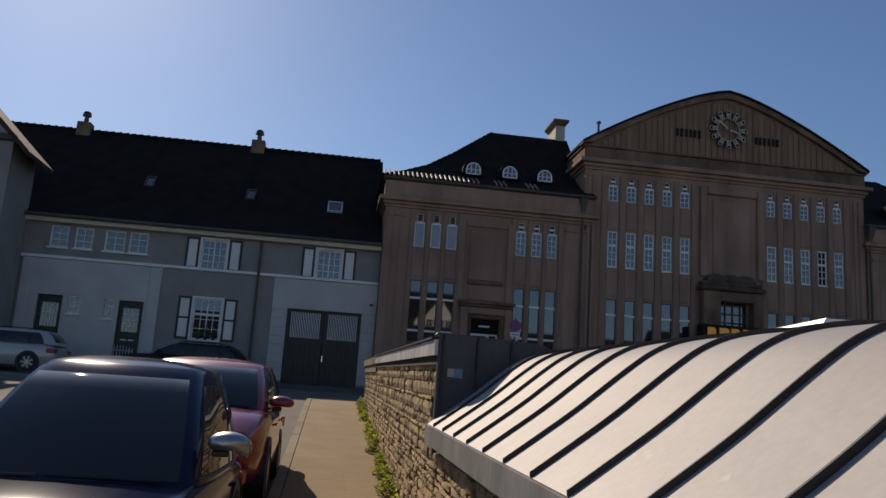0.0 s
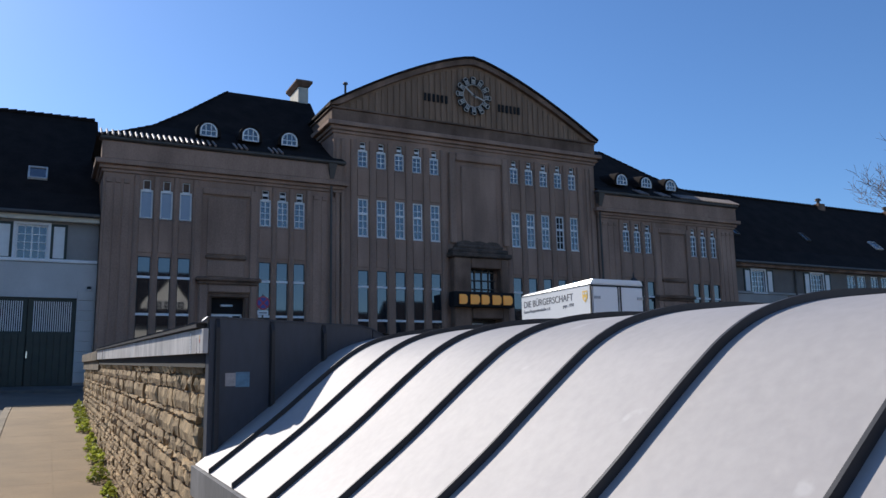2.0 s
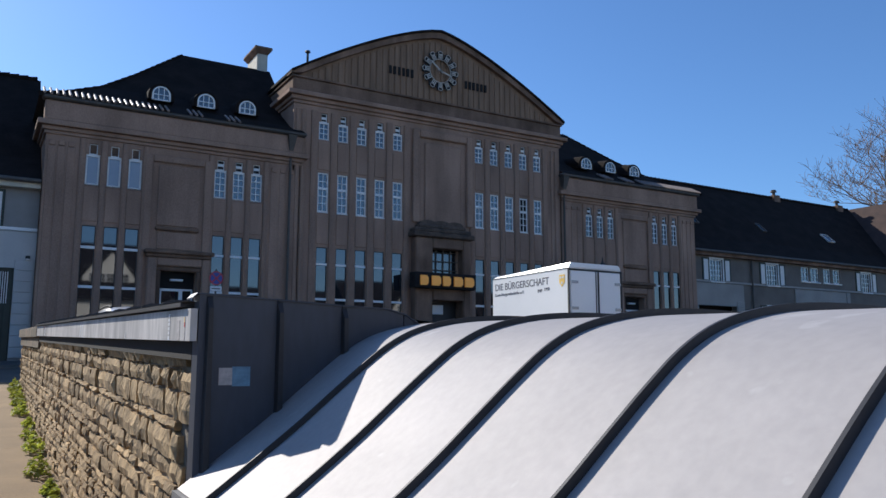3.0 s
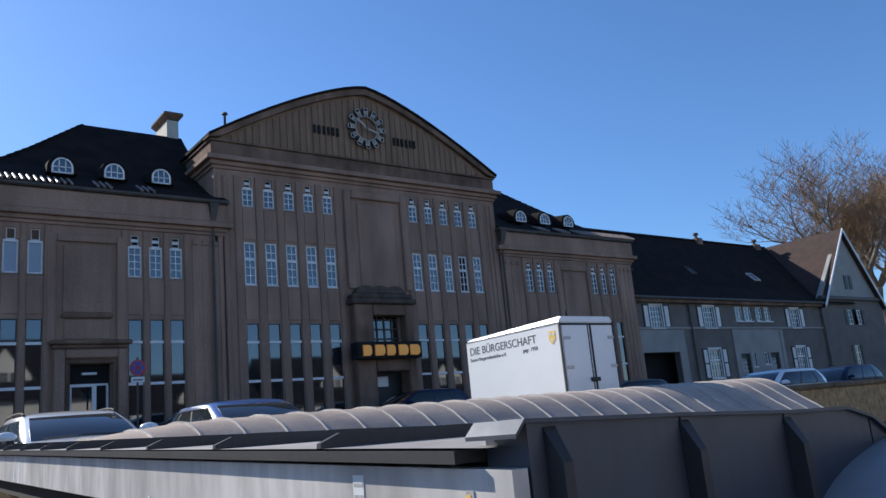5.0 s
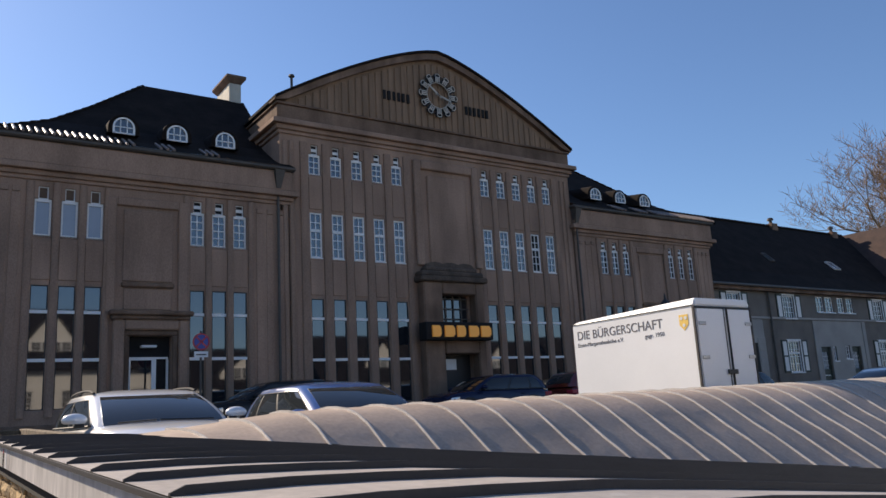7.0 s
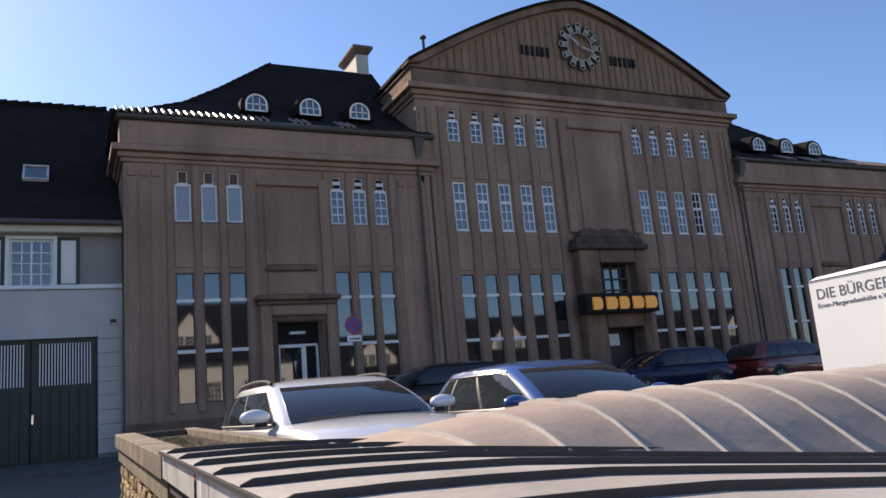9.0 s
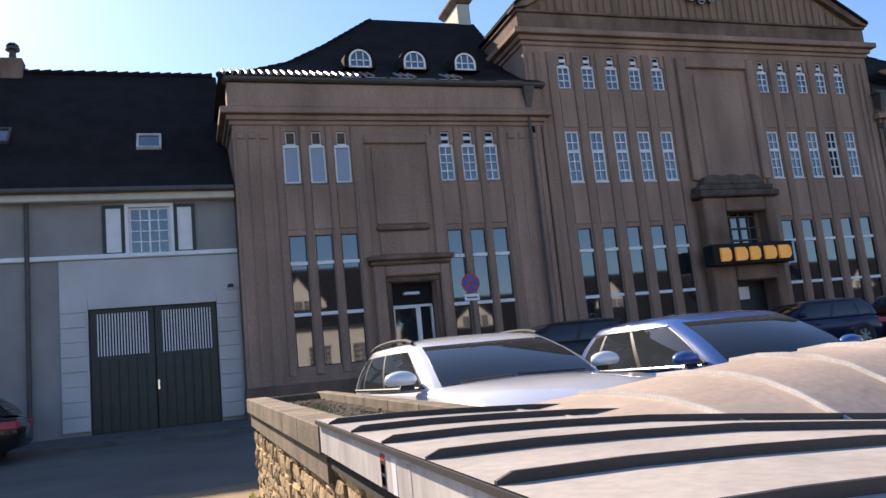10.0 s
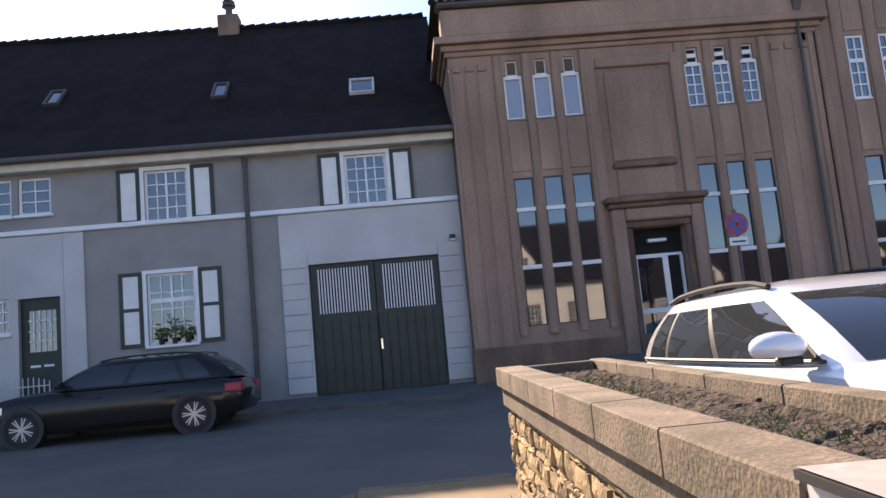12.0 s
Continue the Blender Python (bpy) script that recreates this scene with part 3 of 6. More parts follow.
    box(bm, h[0], h[1], YF - 0.36, YF + 0.02, h[2], h[3], 0.03)
    h = hole(5.68, 7.94, 6.0, 6.12)
    box(bm, h[0], h[1], YF - 0.26, YF + 0.02, h[2], h[3], 0.03)
    part("canopy", bm, STONE_D, w, "sooty stone ledge over the side door")
    bm = bm_new()
    for a in ((5.74, 6.06, 2.3, 6.0), (7.62, 7.9, 2.3, 6.0), (6.06, 7.62, 5.7, 6.0)):
        h = hole(*a)
        box(bm, h[0], h[1], YF - 0.2, YF + 0.02, h[2], h[3], 0.04)
    part("door_surround", bm, STONE, w)
    bm = bm_new()
    for a in ((6.06, 6.22, 2.3, 5.54), (7.46, 7.62, 2.3, 5.54), (6.06, 7.62, 5.54, 5.7)):
        h = hole(*a)
        box(bm, h[0], h[1], YF - 0.1, YF + 0.02, h[2], h[3], 0.03)
    part("door_architrave", bm, STONE_D, w)
    bm = bm_new()
    h = hole(6.6, 7.05, 5.2, 5.28)
    box(bm, h[0], h[1], YF + 0.1, YF + 0.29, h[2], h[3], 0.02)
    part("door_light", bm, WHITE, w, "small pale lamp over the side door")
    # near-black sheet fills the doorway in place of its shade
    bm = bm_new()
    h = hole(6.22, 7.46, 2.6, 5.54)
    box(bm, h[0], h[1], YF + 0.3, YF + 0.36, 2.6, 5.54)
    part("door", bm, DARKIN, w)
    bm = bm_new()
    h = hole(6.32, 6.94, 2.7, 4.85)
    box(bm, h[0], h[1], YF + 0.25, YF + 0.29, 2.7, 4.85)
    part("door_pane", bm, PANE, w)
    bm = bm_new()
    for a in ((6.24, 6.33, 2.7, 4.93), (6.93, 7.06, 2.7, 4.93), (6.33, 6.93, 4.84, 4.93), (6.33, 6.93, 3.55, 3.66), (7.06, 7.4, 4.87, 4.93), (7.36, 7.42, 2.7, 4.87)):
        h = hole(*a)
        box(bm, h[0], h[1], YF + 0.22, YF + 0.3, h[2], h[3])
    part("door_frame", bm, WHITE, w)
    # hipped roof with a flared foot
    ridge_y, rz = 37.5, 14.95 if mirror else 15.35
    prof = [(0.0, 0.0), (0.16, 0.1), (0.38, 0.275), (0.62, 0.54), (1.0, 1.0)]
    bm = bm_new()
    rows = []
    for s, h in prof:
        y = YF - 0.35 + (ridge_y - YF + 0.35) * s
        xl = 2.0 + (7.5 - 2.0) * s
        z = 11.26 + (rz - 11.26) * h
        rows.append([(xl, 44.0, z), (xl, y, z), (11.35, y, z)])
    vs = [[bm.verts.new((X(p[0]), p[1], p[2])) for p in r] for r in rows]
    for r0, r1 in zip(vs, vs[1:]):
        for i in range(2):
            bm.faces.new((r0[i], r0[i + 1], r1[i + 1], r1[i]))
    part("roof", bm, ROOF, w, "dark clay tile roof")
    # eave row, paler than the roof to carry its sun highlights
    bm = bm_new()
    for i in range(34):
        x = X(2.15 + i * 0.2)
        if i < 21 or i in (24, 25, 26, 31, 32, 33):
            tube(bm, (x, YF - 0.4, 11.28), (x, YF + 0.32, 11.66), 0.045, 0.04, 8)
    ob = part("eave_tiles", bm, EAVE_T, w, "row of rounded eave tiles coloured pale for the sun on them")
    ob["kind"] = "stuff"
    bm = bm_new()
    for (xa, ya, za), (xb, yb, zb) in zip([r[1] for r in rows], [r[1] for r in rows][1:]):
        k = max(1, int((Vector((xb, yb, zb)) - Vector((xa, ya, za))).length / 0.36))
        for i in range(k):
            p, q = (Vector((X(lerp(xa, xb, u)), lerp(ya, yb, u), lerp(za, zb, u) - 0.02)) for u in (i / k, (i + 1) / k))
            tube(bm, p, q, 0.085, 0.06, 7)
    ob = part("hip_tiles", bm, ROOF, w)
    ob["kind"] = "stuff"
    for dx in (6.03, 7.67, 9.26):
        d = part("dormer", dormer_mesh, None, w, m=pose(X(dx), 33.5, 11.9) @ Matrix.Diagonal((0.76, 0.76, 0.76, 1)))
        part("dormer_window", dormer_win, None, d)
        part("pane", dormer_pane, None, d)
    return w


# arched dormer: hood, window, pane
def arch(r, h, n=12):
    return [(-r, 0), *[(r * math.cos(math.pi - math.pi * i / n), h + r * math.sin(math.pi - math.pi * i / n)) for i in range(n + 1)], (r, 0)]


bm = bm_new()
oa, ia = arch(0.62, 0.22), arch(0.42, 0.28)
a = [bm.verts.new((x, 0, z)) for x, z in oa]
b = [bm.verts.new((x * 0.9, 2.2, z + 0.35)) for x, z in oa]
c = [bm.verts.new((x, 0.0, z + 0.02)) for x, z in ia]
for i in range(len(a) - 1):
    bm.faces.new((a[i], a[i + 1], b[i + 1], b[i]))
    bm.faces.new((a[i], c[i], c[i + 1], a[i + 1]))
dormer_mesh = mesh_of(bm, ROOF, 40)
bm = bm_new()
ob_, ib_ = arch(0.44, 0.28), arch(0.36, 0.3)
for i in range(len(ob_) - 1):
    p, q, r, s = ob_[i], ob_[i + 1], ib_[i + 1], ib_[i]
    hexa(bm, [(p[0], -0.03, p[1]), (q[0], -0.03, q[1]), (r[0], -0.03, r[1]), (s[0], -0.03, s[1]), (p[0], 0.05, p[1]), (q[0], 0.05, q[1]), (r[0], 0.05, r[1]), (s[0], 0.05, s[1])])
for x in (-0.13, 0.13):
    box(bm, x - 0.02, x + 0.02, 0, 0.03, 0.0, 0.62)
box(bm, -0.4, 0.4, 0, 0.03, 0.28, 0.32)
box(bm, -0.44, 0.44, -0.03, 0.05, 0, 0.06)
dormer_win = mesh_of(bm, WHITE)
bm = bm_new()
prism(bm, arch(0.4, 0.29), 0.03, 0.04)
dormer_pane = mesh_of(bm, PANE)
wing(False)
wing(True)
# rendered chimney behind the wing
chim = thing("roof_chimney", "tall cream rendered chimney with flared cap", "chimney", at=(11.0, 38.2, 13.2))
bm = bm_new()
box(bm, -0.24, 0.24, -0.75, 0.75, 0, 2.9, 0.03)
part("shaft", bm, CREAM, chim)
bm = bm_new()
hexa(bm, [(-0.26, -0.78, 2.9), (0.26, -0.78, 2.9), (0.26, 0.78, 2.9), (-0.26, 0.78, 2.9), (-0.4, -0.92, 3.08), (0.4, -0.92, 3.08), (0.4, 0.92, 3.08), (-0.4, 0.92, 3.08)])
box(bm, -0.4, 0.4, -0.92, 0.92, 3.085, 3.2, 0.02)
part("cap", bm, STONE_D, chim)


# ---- terrace houses ----
YH = 33.5
EAVE, RIDGE_Y, RIDGE_Z = 8.3, 38.9, 13.66


def shutter(parent, x, z, w, h, split):
    s = thing_part("shutter", parent, (x, YH - 0.05, z))
    bm = bm_new()
    t = 0.09
    for a in ((0, t, 0, h), (w - t, w, 0, h), (t, w - t, 0, t), (t, w - t, h - t, h)):
        box(bm, a[0], a[1], 0, 0.05, a[2], a[3])
    if split:
        box(bm, t, w - t, 0, 0.05, h * 0.5 - 0.04, h * 0.5 + 0.04)
    part("shutter_frame", bm, GREEN, s)
    bm = bm_new()
    box(bm, t * 0.8, w - t * 0.8, 0.012, 0.04, t * 0.8, h - t * 0.8)
    part("shutter_panel", bm, SHUT, s)


def thing_part(name, parent, at):
    ob = new(name)
    ob.parent = parent
    ob.matrix_basis = pose(*at)
    return ob


def terrace(mirror):
    def X(x):
        return x if not mirror else 2 * CX - x

    def span(a, b):
        return min(X(a), X(b)), max(X(a), X(b))

    h = thing("terrace_house", "grey rendered two-storey terrace with dark steep roof and panelled shutters", "house", "terrace houses beside the stone building")
    # window openings: x0, x1, z0, z1, columns, rows, shutters
    wins = [(-0.36, 0.64, 6.72, 7.95, 4, 4, True, False), (-5.06, -4.06, 6.72, 7.95, 4, 4, True, False), (-5.1, -4.0, 3.85, 5.5, 4, 4, True, True),
            (-11.0, -10.3, 7.12, 8.0, 2, 3, False, False), (-10.05, -9.35, 7.12, 8.0, 2, 3, False, False), (-8.9, -8.1, 7.12, 8.0, 2, 3, False, False), (-7.95, -7.2, 7.12, 8.0, 2, 3, False, False),
            (-9.95, -9.45, 4.5, 5.25, 2, 3, False, False), (-8.55, -8.2, 4.4, 5.2, 2, 3, False, False)]
    if mirror:
        wins += [(-14.2, -13.2, 6.72, 7.95, 4, 4, True, False), (-14.2, -13.2, 3.95, 5.5, 4, 4, True, True)]
    doors = [(-8.0, -7.05, 2.4, 5.18), (-11.1, -10.15, 2.4, 5.2)]
    gate = (-1.37, 1.68, 2.3, 5.4)
    hs = [(*span(q[0], q[1]), q[2], q[3]) for q in wins] + [(*span(q[0], q[1]), q[2], q[3]) for q in doors] + [(*span(gate[0], gate[1]), gate[2], gate[3])]
    lo, hi = span(-16.9 if mirror else -16.0, 2.28)
    # the right-hand terrace wears the shade-darkened renders
    bm = bm_new()
    wall_y(bm, lo, hi, 2.0, EAVE, YH, YH + 0.35, hs)
    part("wall", bm, GREY_SHADE if mirror else GREY, h)
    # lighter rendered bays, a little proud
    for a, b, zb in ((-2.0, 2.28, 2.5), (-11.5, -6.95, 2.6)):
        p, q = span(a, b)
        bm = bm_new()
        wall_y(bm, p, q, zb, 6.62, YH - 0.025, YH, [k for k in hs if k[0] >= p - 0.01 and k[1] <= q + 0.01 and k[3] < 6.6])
        part("white_bay", bm, WHITE_SHADE if mirror else WHITE_R, h)
    for a, b in ((-11.85, -11.5), (-6.95, -6.48)):
        p, q = span(a, b)
        bm = bm_new()
        box(bm, p, q, YH - 0.07, YH, 2.3, 6.62, 0.02)
        part("pilaster", bm, WHITE_SHADE if mirror else WHITE_R, h)
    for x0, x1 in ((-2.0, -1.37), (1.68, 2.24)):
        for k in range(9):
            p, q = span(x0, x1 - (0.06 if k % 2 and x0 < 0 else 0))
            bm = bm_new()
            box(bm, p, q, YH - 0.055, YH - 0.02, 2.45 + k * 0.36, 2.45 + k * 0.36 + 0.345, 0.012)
            part("quoin", bm, WHITE_SHADE if mirror else WHITE_R, h)
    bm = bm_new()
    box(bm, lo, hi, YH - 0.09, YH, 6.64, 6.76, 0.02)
    part("string_course", bm, WHITE_SHADE if mirror else WHITE, h)
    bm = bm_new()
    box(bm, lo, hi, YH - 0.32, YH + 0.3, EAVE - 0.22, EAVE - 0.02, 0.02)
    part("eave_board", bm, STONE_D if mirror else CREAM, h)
    bm = bm_new()
    box(bm, lo, hi, YH - 0.5, YH - 0.34, EAVE - 0.05, EAVE + 0.09, 0.04)
    part("gutter", bm, PIPE, h)
    bm = bm_new()
    for a, b in ((lo, 57.0 if mirror else hi),):
        v = [bm.verts.new(p) for p in ((a, YH - 0.45, EAVE), (b, YH - 0.45, EAVE), (b, YH + 0.9, EAVE + 1.05), (a, YH + 0.9, EAVE + 1.05), (b, RIDGE_Y, RIDGE_Z), (a, RIDGE_Y, RIDGE_Z), (b, 44.5, EAVE), (a, 44.5, EAVE))]
        for f in ((0, 1, 2, 3), (3, 2, 4, 5), (5, 4, 6, 7)):
            bm.faces.new([v[i] for i in f])
    part("roof", bm, ROOF, h, "dark steep clay tile roof")
    bm = bm_new()
    k = int(((56.6 if mirror else hi) - lo) / 0.33)
    for i in range(k):
        x = lo + i * 0.33
        tube(bm, (x, RIDGE_Y, RIDGE_Z), (x + 0.34, RIDGE_Y, RIDGE_Z + 0.03), 0.1, 0.12, 6)
    ob = part("ridge_tiles", bm, ROOF, h)
    # near-black sheet: unlit rooms, and the open carriageway on the right
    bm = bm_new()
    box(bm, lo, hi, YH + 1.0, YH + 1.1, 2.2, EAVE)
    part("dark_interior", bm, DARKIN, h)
    for x0, x1, z0, z1, c, r, sh, low in wins:
        p, q = span(x0, x1)
        window(h, p, z0, q - p, z1 - z0, YH + 0.06, c, r, 0.62 if low else 0, 0.06, 0.026)
        bm = bm_new()
        box(bm, p - 0.06, q + 0.06, YH - 0.1, YH + 0.06, z0 - 0.07, z0, 0.015)
        part("window_sill", bm, WHITE, h)
        if sh:
            bm = bm_new()
            for e in ((p - 0.09, p, z0, z1 + 0.09), (q, q + 0.09, z0, z1 + 0.09), (p, q, z1, z1 + 0.09)):
                box(bm, e[0], e[1], YH - 0.03, YH, e[2], e[3])
            part("window_surround", bm, WHITE, h)
            for sx in (p - 0.09 - 0.53, q + 0.09):
                shutter(h, sx, z0 - 0.02, 0.53, z1 - z0 + 0.08, low)
    for x0, x1, z0, z1 in doors:
        p, q = span(x0, x1)
        d = thing_part("door", h, (p, YH + 0.12, z0))
        bm = bm_new()
        wall_y(bm, 0, q - p, 0, z1 - z0, 0, 0.06, [(0.16, q - p - 0.16, 1.55, 2.5)])
        part("leaf", bm, GREEN, d)
        bm = bm_new()
        box(bm, 0.16, q - p - 0.16, 0.03, 0.035, 1.55, 2.5)
        part("pane", bm, PANE, d)
        bm = bm_new()
        for i in range(1, 5):
            box(bm, 0.16 + (q - p - 0.32) * i / 5 - 0.012, 0.16 + (q - p - 0.32) * i / 5 + 0.012, 0, 0.03, 1.55, 2.5)
        for i in range(1, 4):
            box(bm, 0.16, q - p - 0.16, 0, 0.03, 1.55 + 0.95 * i / 4 - 0.012, 1.55 + 0.95 * i / 4 + 0.012)
        part("glazing_grid", bm, WHITE, d)
        for lx in (0.2, 0.5):
            bm = bm_new()
            box(bm, lx, lx + 0.22, -0.02, 0, 1.2, 1.25)
            part("letter_plate", bm, WHITE, d)
    # carriage gate
    p, q = span(gate[0], gate[1])
    if not mirror:
        g = thing_part("carriage_gate", h, (p, YH + 0.1, 2.35))
        W, Hh = q - p, 5.4 - 2.35
        for k in range(2):
            x0, x1 = k * W / 2, (k + 1) * W / 2
            bm = bm_new()
            wall_y(bm, x0 + 0.012, x1 - 0.012, 0, Hh, 0, 0.08, [(x0 + 0.17, x1 - 0.14, 1.88, Hh - 0.12)])
            for i in range(7):
                xx = x0 + 0.02 + (W / 2 - 0.04) * i / 7
                box(bm, xx + 0.008, xx + (W / 2 - 0.04) / 7 - 0.008, -0.018, 0, 0.02, 1.8, 0.006)
            leaf = part("gate_leaf", bm, GREEN, g, "dark green boarded gate leaf")
            for i in range(18):
                xx = x0 + 0.2 + (W / 2 - 0.37) * i / 17
                bm = bm_new()
                box(bm, xx - 0.014, xx + 0.014, 0.01, 0.05, 1.88, Hh - 0.12)
                part("grille_bar", bm, WHITE, leaf)
        bm = bm_new()
        box(bm, W / 2 + 0.02, W / 2 + 0.08, -0.05, 0.0, 0.95, 1.2, 0.01)
        part("gate_handle", bm, CHROME, g, "pale metal handle")
    for x in (-2.68,):
        bm = bm_new()
        tube(bm, (X(x), YH - 0.1, 2.4), (X(x), YH - 0.1, EAVE), 0.055)
        part("downpipe", bm, PIPE, h)
    # rooflights
    for x, s, zz in ((0.16, 0.66, 9.94), (-3.6, 0.4, 10.2), (-8.0, 0.4, 10.4)):
        if mirror:
            x, zz, s = {0.16: (-13.0, 10.1, 0.66), -3.6: (-0.6, 10.3, 0.4), -8.0: (-6.6, 10.3, 0.4)}[x]
        yy = YH + 0.9 + (zz - EAVE - 1.05) / ((RIDGE_Z - EAVE - 1.05) / (RIDGE_Y - YH - 0.9))
        an = math.degrees(math.atan2(RIDGE_Z - EAVE - 1.05, RIDGE_Y - YH - 0.9))
        r = thing_part("rooflight", h, (X(x), yy, zz))
        r.matrix_basis = pose(X(x), yy, zz, an, 0, 0)
        bm = bm_new()
        wall = [(-s / 2, -s / 2 + 0.06), (s / 2 - 0.06, s / 2)]
        for a, b in wall:
            box(bm, a, b, 0, 0.85, 0, 0.09)
        for a, b in ((0, 0.06), (0.79, 0.85)):
            box(bm, -s / 2 + 0.06, s / 2 - 0.06, a, b, 0, 0.09)
        part("rooflight_frame", bm, ZINC_F if s > 0.5 else PIPE, r)
        bm = bm_new()
        box(bm, -s / 2 + 0.05, s / 2 - 0.05, 0.05, 0.8, 0.03, 0.05)
        part("pane", bm, PANE, r)
    for x in (-3.9, -12.1) if not mirror else (1.5, -12.4, -19.6):
        c = thing_part("chimney", h, (X(x), RIDGE_Y, RIDGE_Z - 0.35))
        if mirror:
            c.scale = (1, 1, 0.72)
        bm = bm_new()
        box(bm, -0.32, 0.32, -0.3, 0.3, 0, 0.75, 0.03)
        part("chimney_shaft", bm, STONE_D, c)
        bm = bm_new()
        tube(bm, (0, 0, 0.75), (0, 0, 1.1), 0.12, 0.1)
        tube(bm, (0, 0, 1.1), (0, 0, 1.2), 0.22, 0.2)
        tube(bm, (0, 0, 1.25), (0, 0, 1.33), 0.2, 0.12)
        tube(bm, (0, 0, 1.2), (0, 0, 1.25), 0.06, 0.06)
        part("cowl", bm, PIPE, c)
    return h


terrace(False)
terrace(True)

# downpipes with dark hoppers between the main block and the wings, vent pipe on the verge
for x in (10.85, 24.45):
    dp = thing("downpipe", "dark zinc downpipe with hopper head on the stone front", "downpipe", "downpipes of the stone building", at=(x, YF - 0.14, 2.6))
    bm = bm_new()
    tube(bm, (0, 0, 0), (0, 0, 7.9), 0.048)
    part("pipe", bm, PIPE, dp, smooth=50)
    bm = bm_new()
    hexa(bm, [(-0.08, -0.08, 7.9), (0.08, -0.08, 7.9), (0.08, 0.1, 7.9), (-0.08, 0.1, 7.9), (-0.17, -0.26, 8.5), (0.17, -0.26, 8.5), (0.17, 0.1, 8.5), (-0.17, 0.1, 8.5)])
    part("hopper", bm, PIPE, dp)
vp = thing("vent_pipe", "short dark vent pipe on the gable verge", "pipe", at=(11.6, YF + 0.3, 14.3))
bm = bm_new()
tube(bm, (0, 0, 0), (0, 0, 0.55), 0.05)
tube(bm, (0, 0, 0.55), (0, 0, 0.62), 0.12, 0.1)
part("pipe", bm, PIPE, vp)
# small wall lamp beside the gate
wl = thing("wall_lamp", "small dark wall lamp beside the carriage gate", "lamp", at=(2.05, YH - 0.06, 5.72))
bm = bm_new()
box(bm, -0.07, 0.07, -0.14, 0.03, 0, 0.1, 0.02)
part("lamp_body", bm, BLACK, wl)
bm = bm_new()
box(bm, -0.05, 0.05, -0.12, -0.02, -0.03, 0.0)
part("lens", bm, WHITE, wl)
# low railing gate before the terrace door
rg = thing("railing_gate", "low pale iron railing gate at the house door", "gate", at=(-8.05, YH - 0.5, 2.33))
for i in range(9):
    bm = bm_new()
    tube(bm, (i * 0.115, 0, 0.05), (i * 0.115, 0, 0.95 + 0.1 * math.sin(math.pi * i / 8)), 0.014, n=6)
    part("bar", bm, ZINC_F, rg)
for z in (0.12, 0.85):
    bm = bm_new()
    tube(bm, (0, 0, z), (0.92, 0, z), 0.016, n=6)
    part("rail", bm, ZINC_F, rg)
# potted plants on the ground floor sill
rp = random.Random(11)
for k, dx in enumerate((-4.8, -4.5, -4.2)):
    pp = thing("potted_plant", "small green potted plant on the window sill", "plant", "plants on the sill", at=(dx, YH - 0.03, 3.85))
    bm = bm_new()
    tube(bm, (0, 0, 0), (0, 0, 0.14), 0.055, 0.075, 10)
    part("pot", bm, ROOF_B, pp)
    bm = bm_new()
    for i in range(60):
        c0 = Vector((rp.uniform(-0.16, 0.16), rp.uniform(-0.05, 0.05), 0.14 + abs(rp.gauss(0.15, 0.1)) * (1.5 if k == 1 else 0.8)))
        q_ = Euler((rp.uniform(0, 6), rp.uniform(0, 6), rp.uniform(0, 6))).to_matrix()
        v = [bm.verts.new(c0 + q_ @ Vector(w) * 0.05) for w in ((0, -1, 0), (0.5, 0, 0.1), (0, 1, 0), (-0.5, 0, 0.1))]
        bm.faces.new(v)
    part("leaves", bm, POT_LEAF, pp)
# lantern of the square
sl = thing("street_lamp", "dark iron street lamp with pointed lantern", "lamp", at=(17.9, 23.0, 2.1))
bm = bm_new()
tube(bm, (0, 0, 0), (0, 0, 2.75), 0.07, 0.05)
tube(bm, (0, 0, 0), (0, 0, 0.6), 0.12, 0.1)
part("post", bm, BLACK, sl, smooth=50)
bm = bm_new()
tube(bm, (0, 0, 2.75), (0, 0, 3.15), 0.14, 0.22, 6)
part("lantern_glass", bm, PANE, sl)
bm = bm_new()
tube(bm, (0, 0, 3.15), (0, 0, 3.4), 0.27, 0.06, 6)
tube(bm, (0, 0, 3.4), (0, 0, 3.58), 0.035, 0.01, 6)
part("lantern_cap", bm, BLACK, sl)

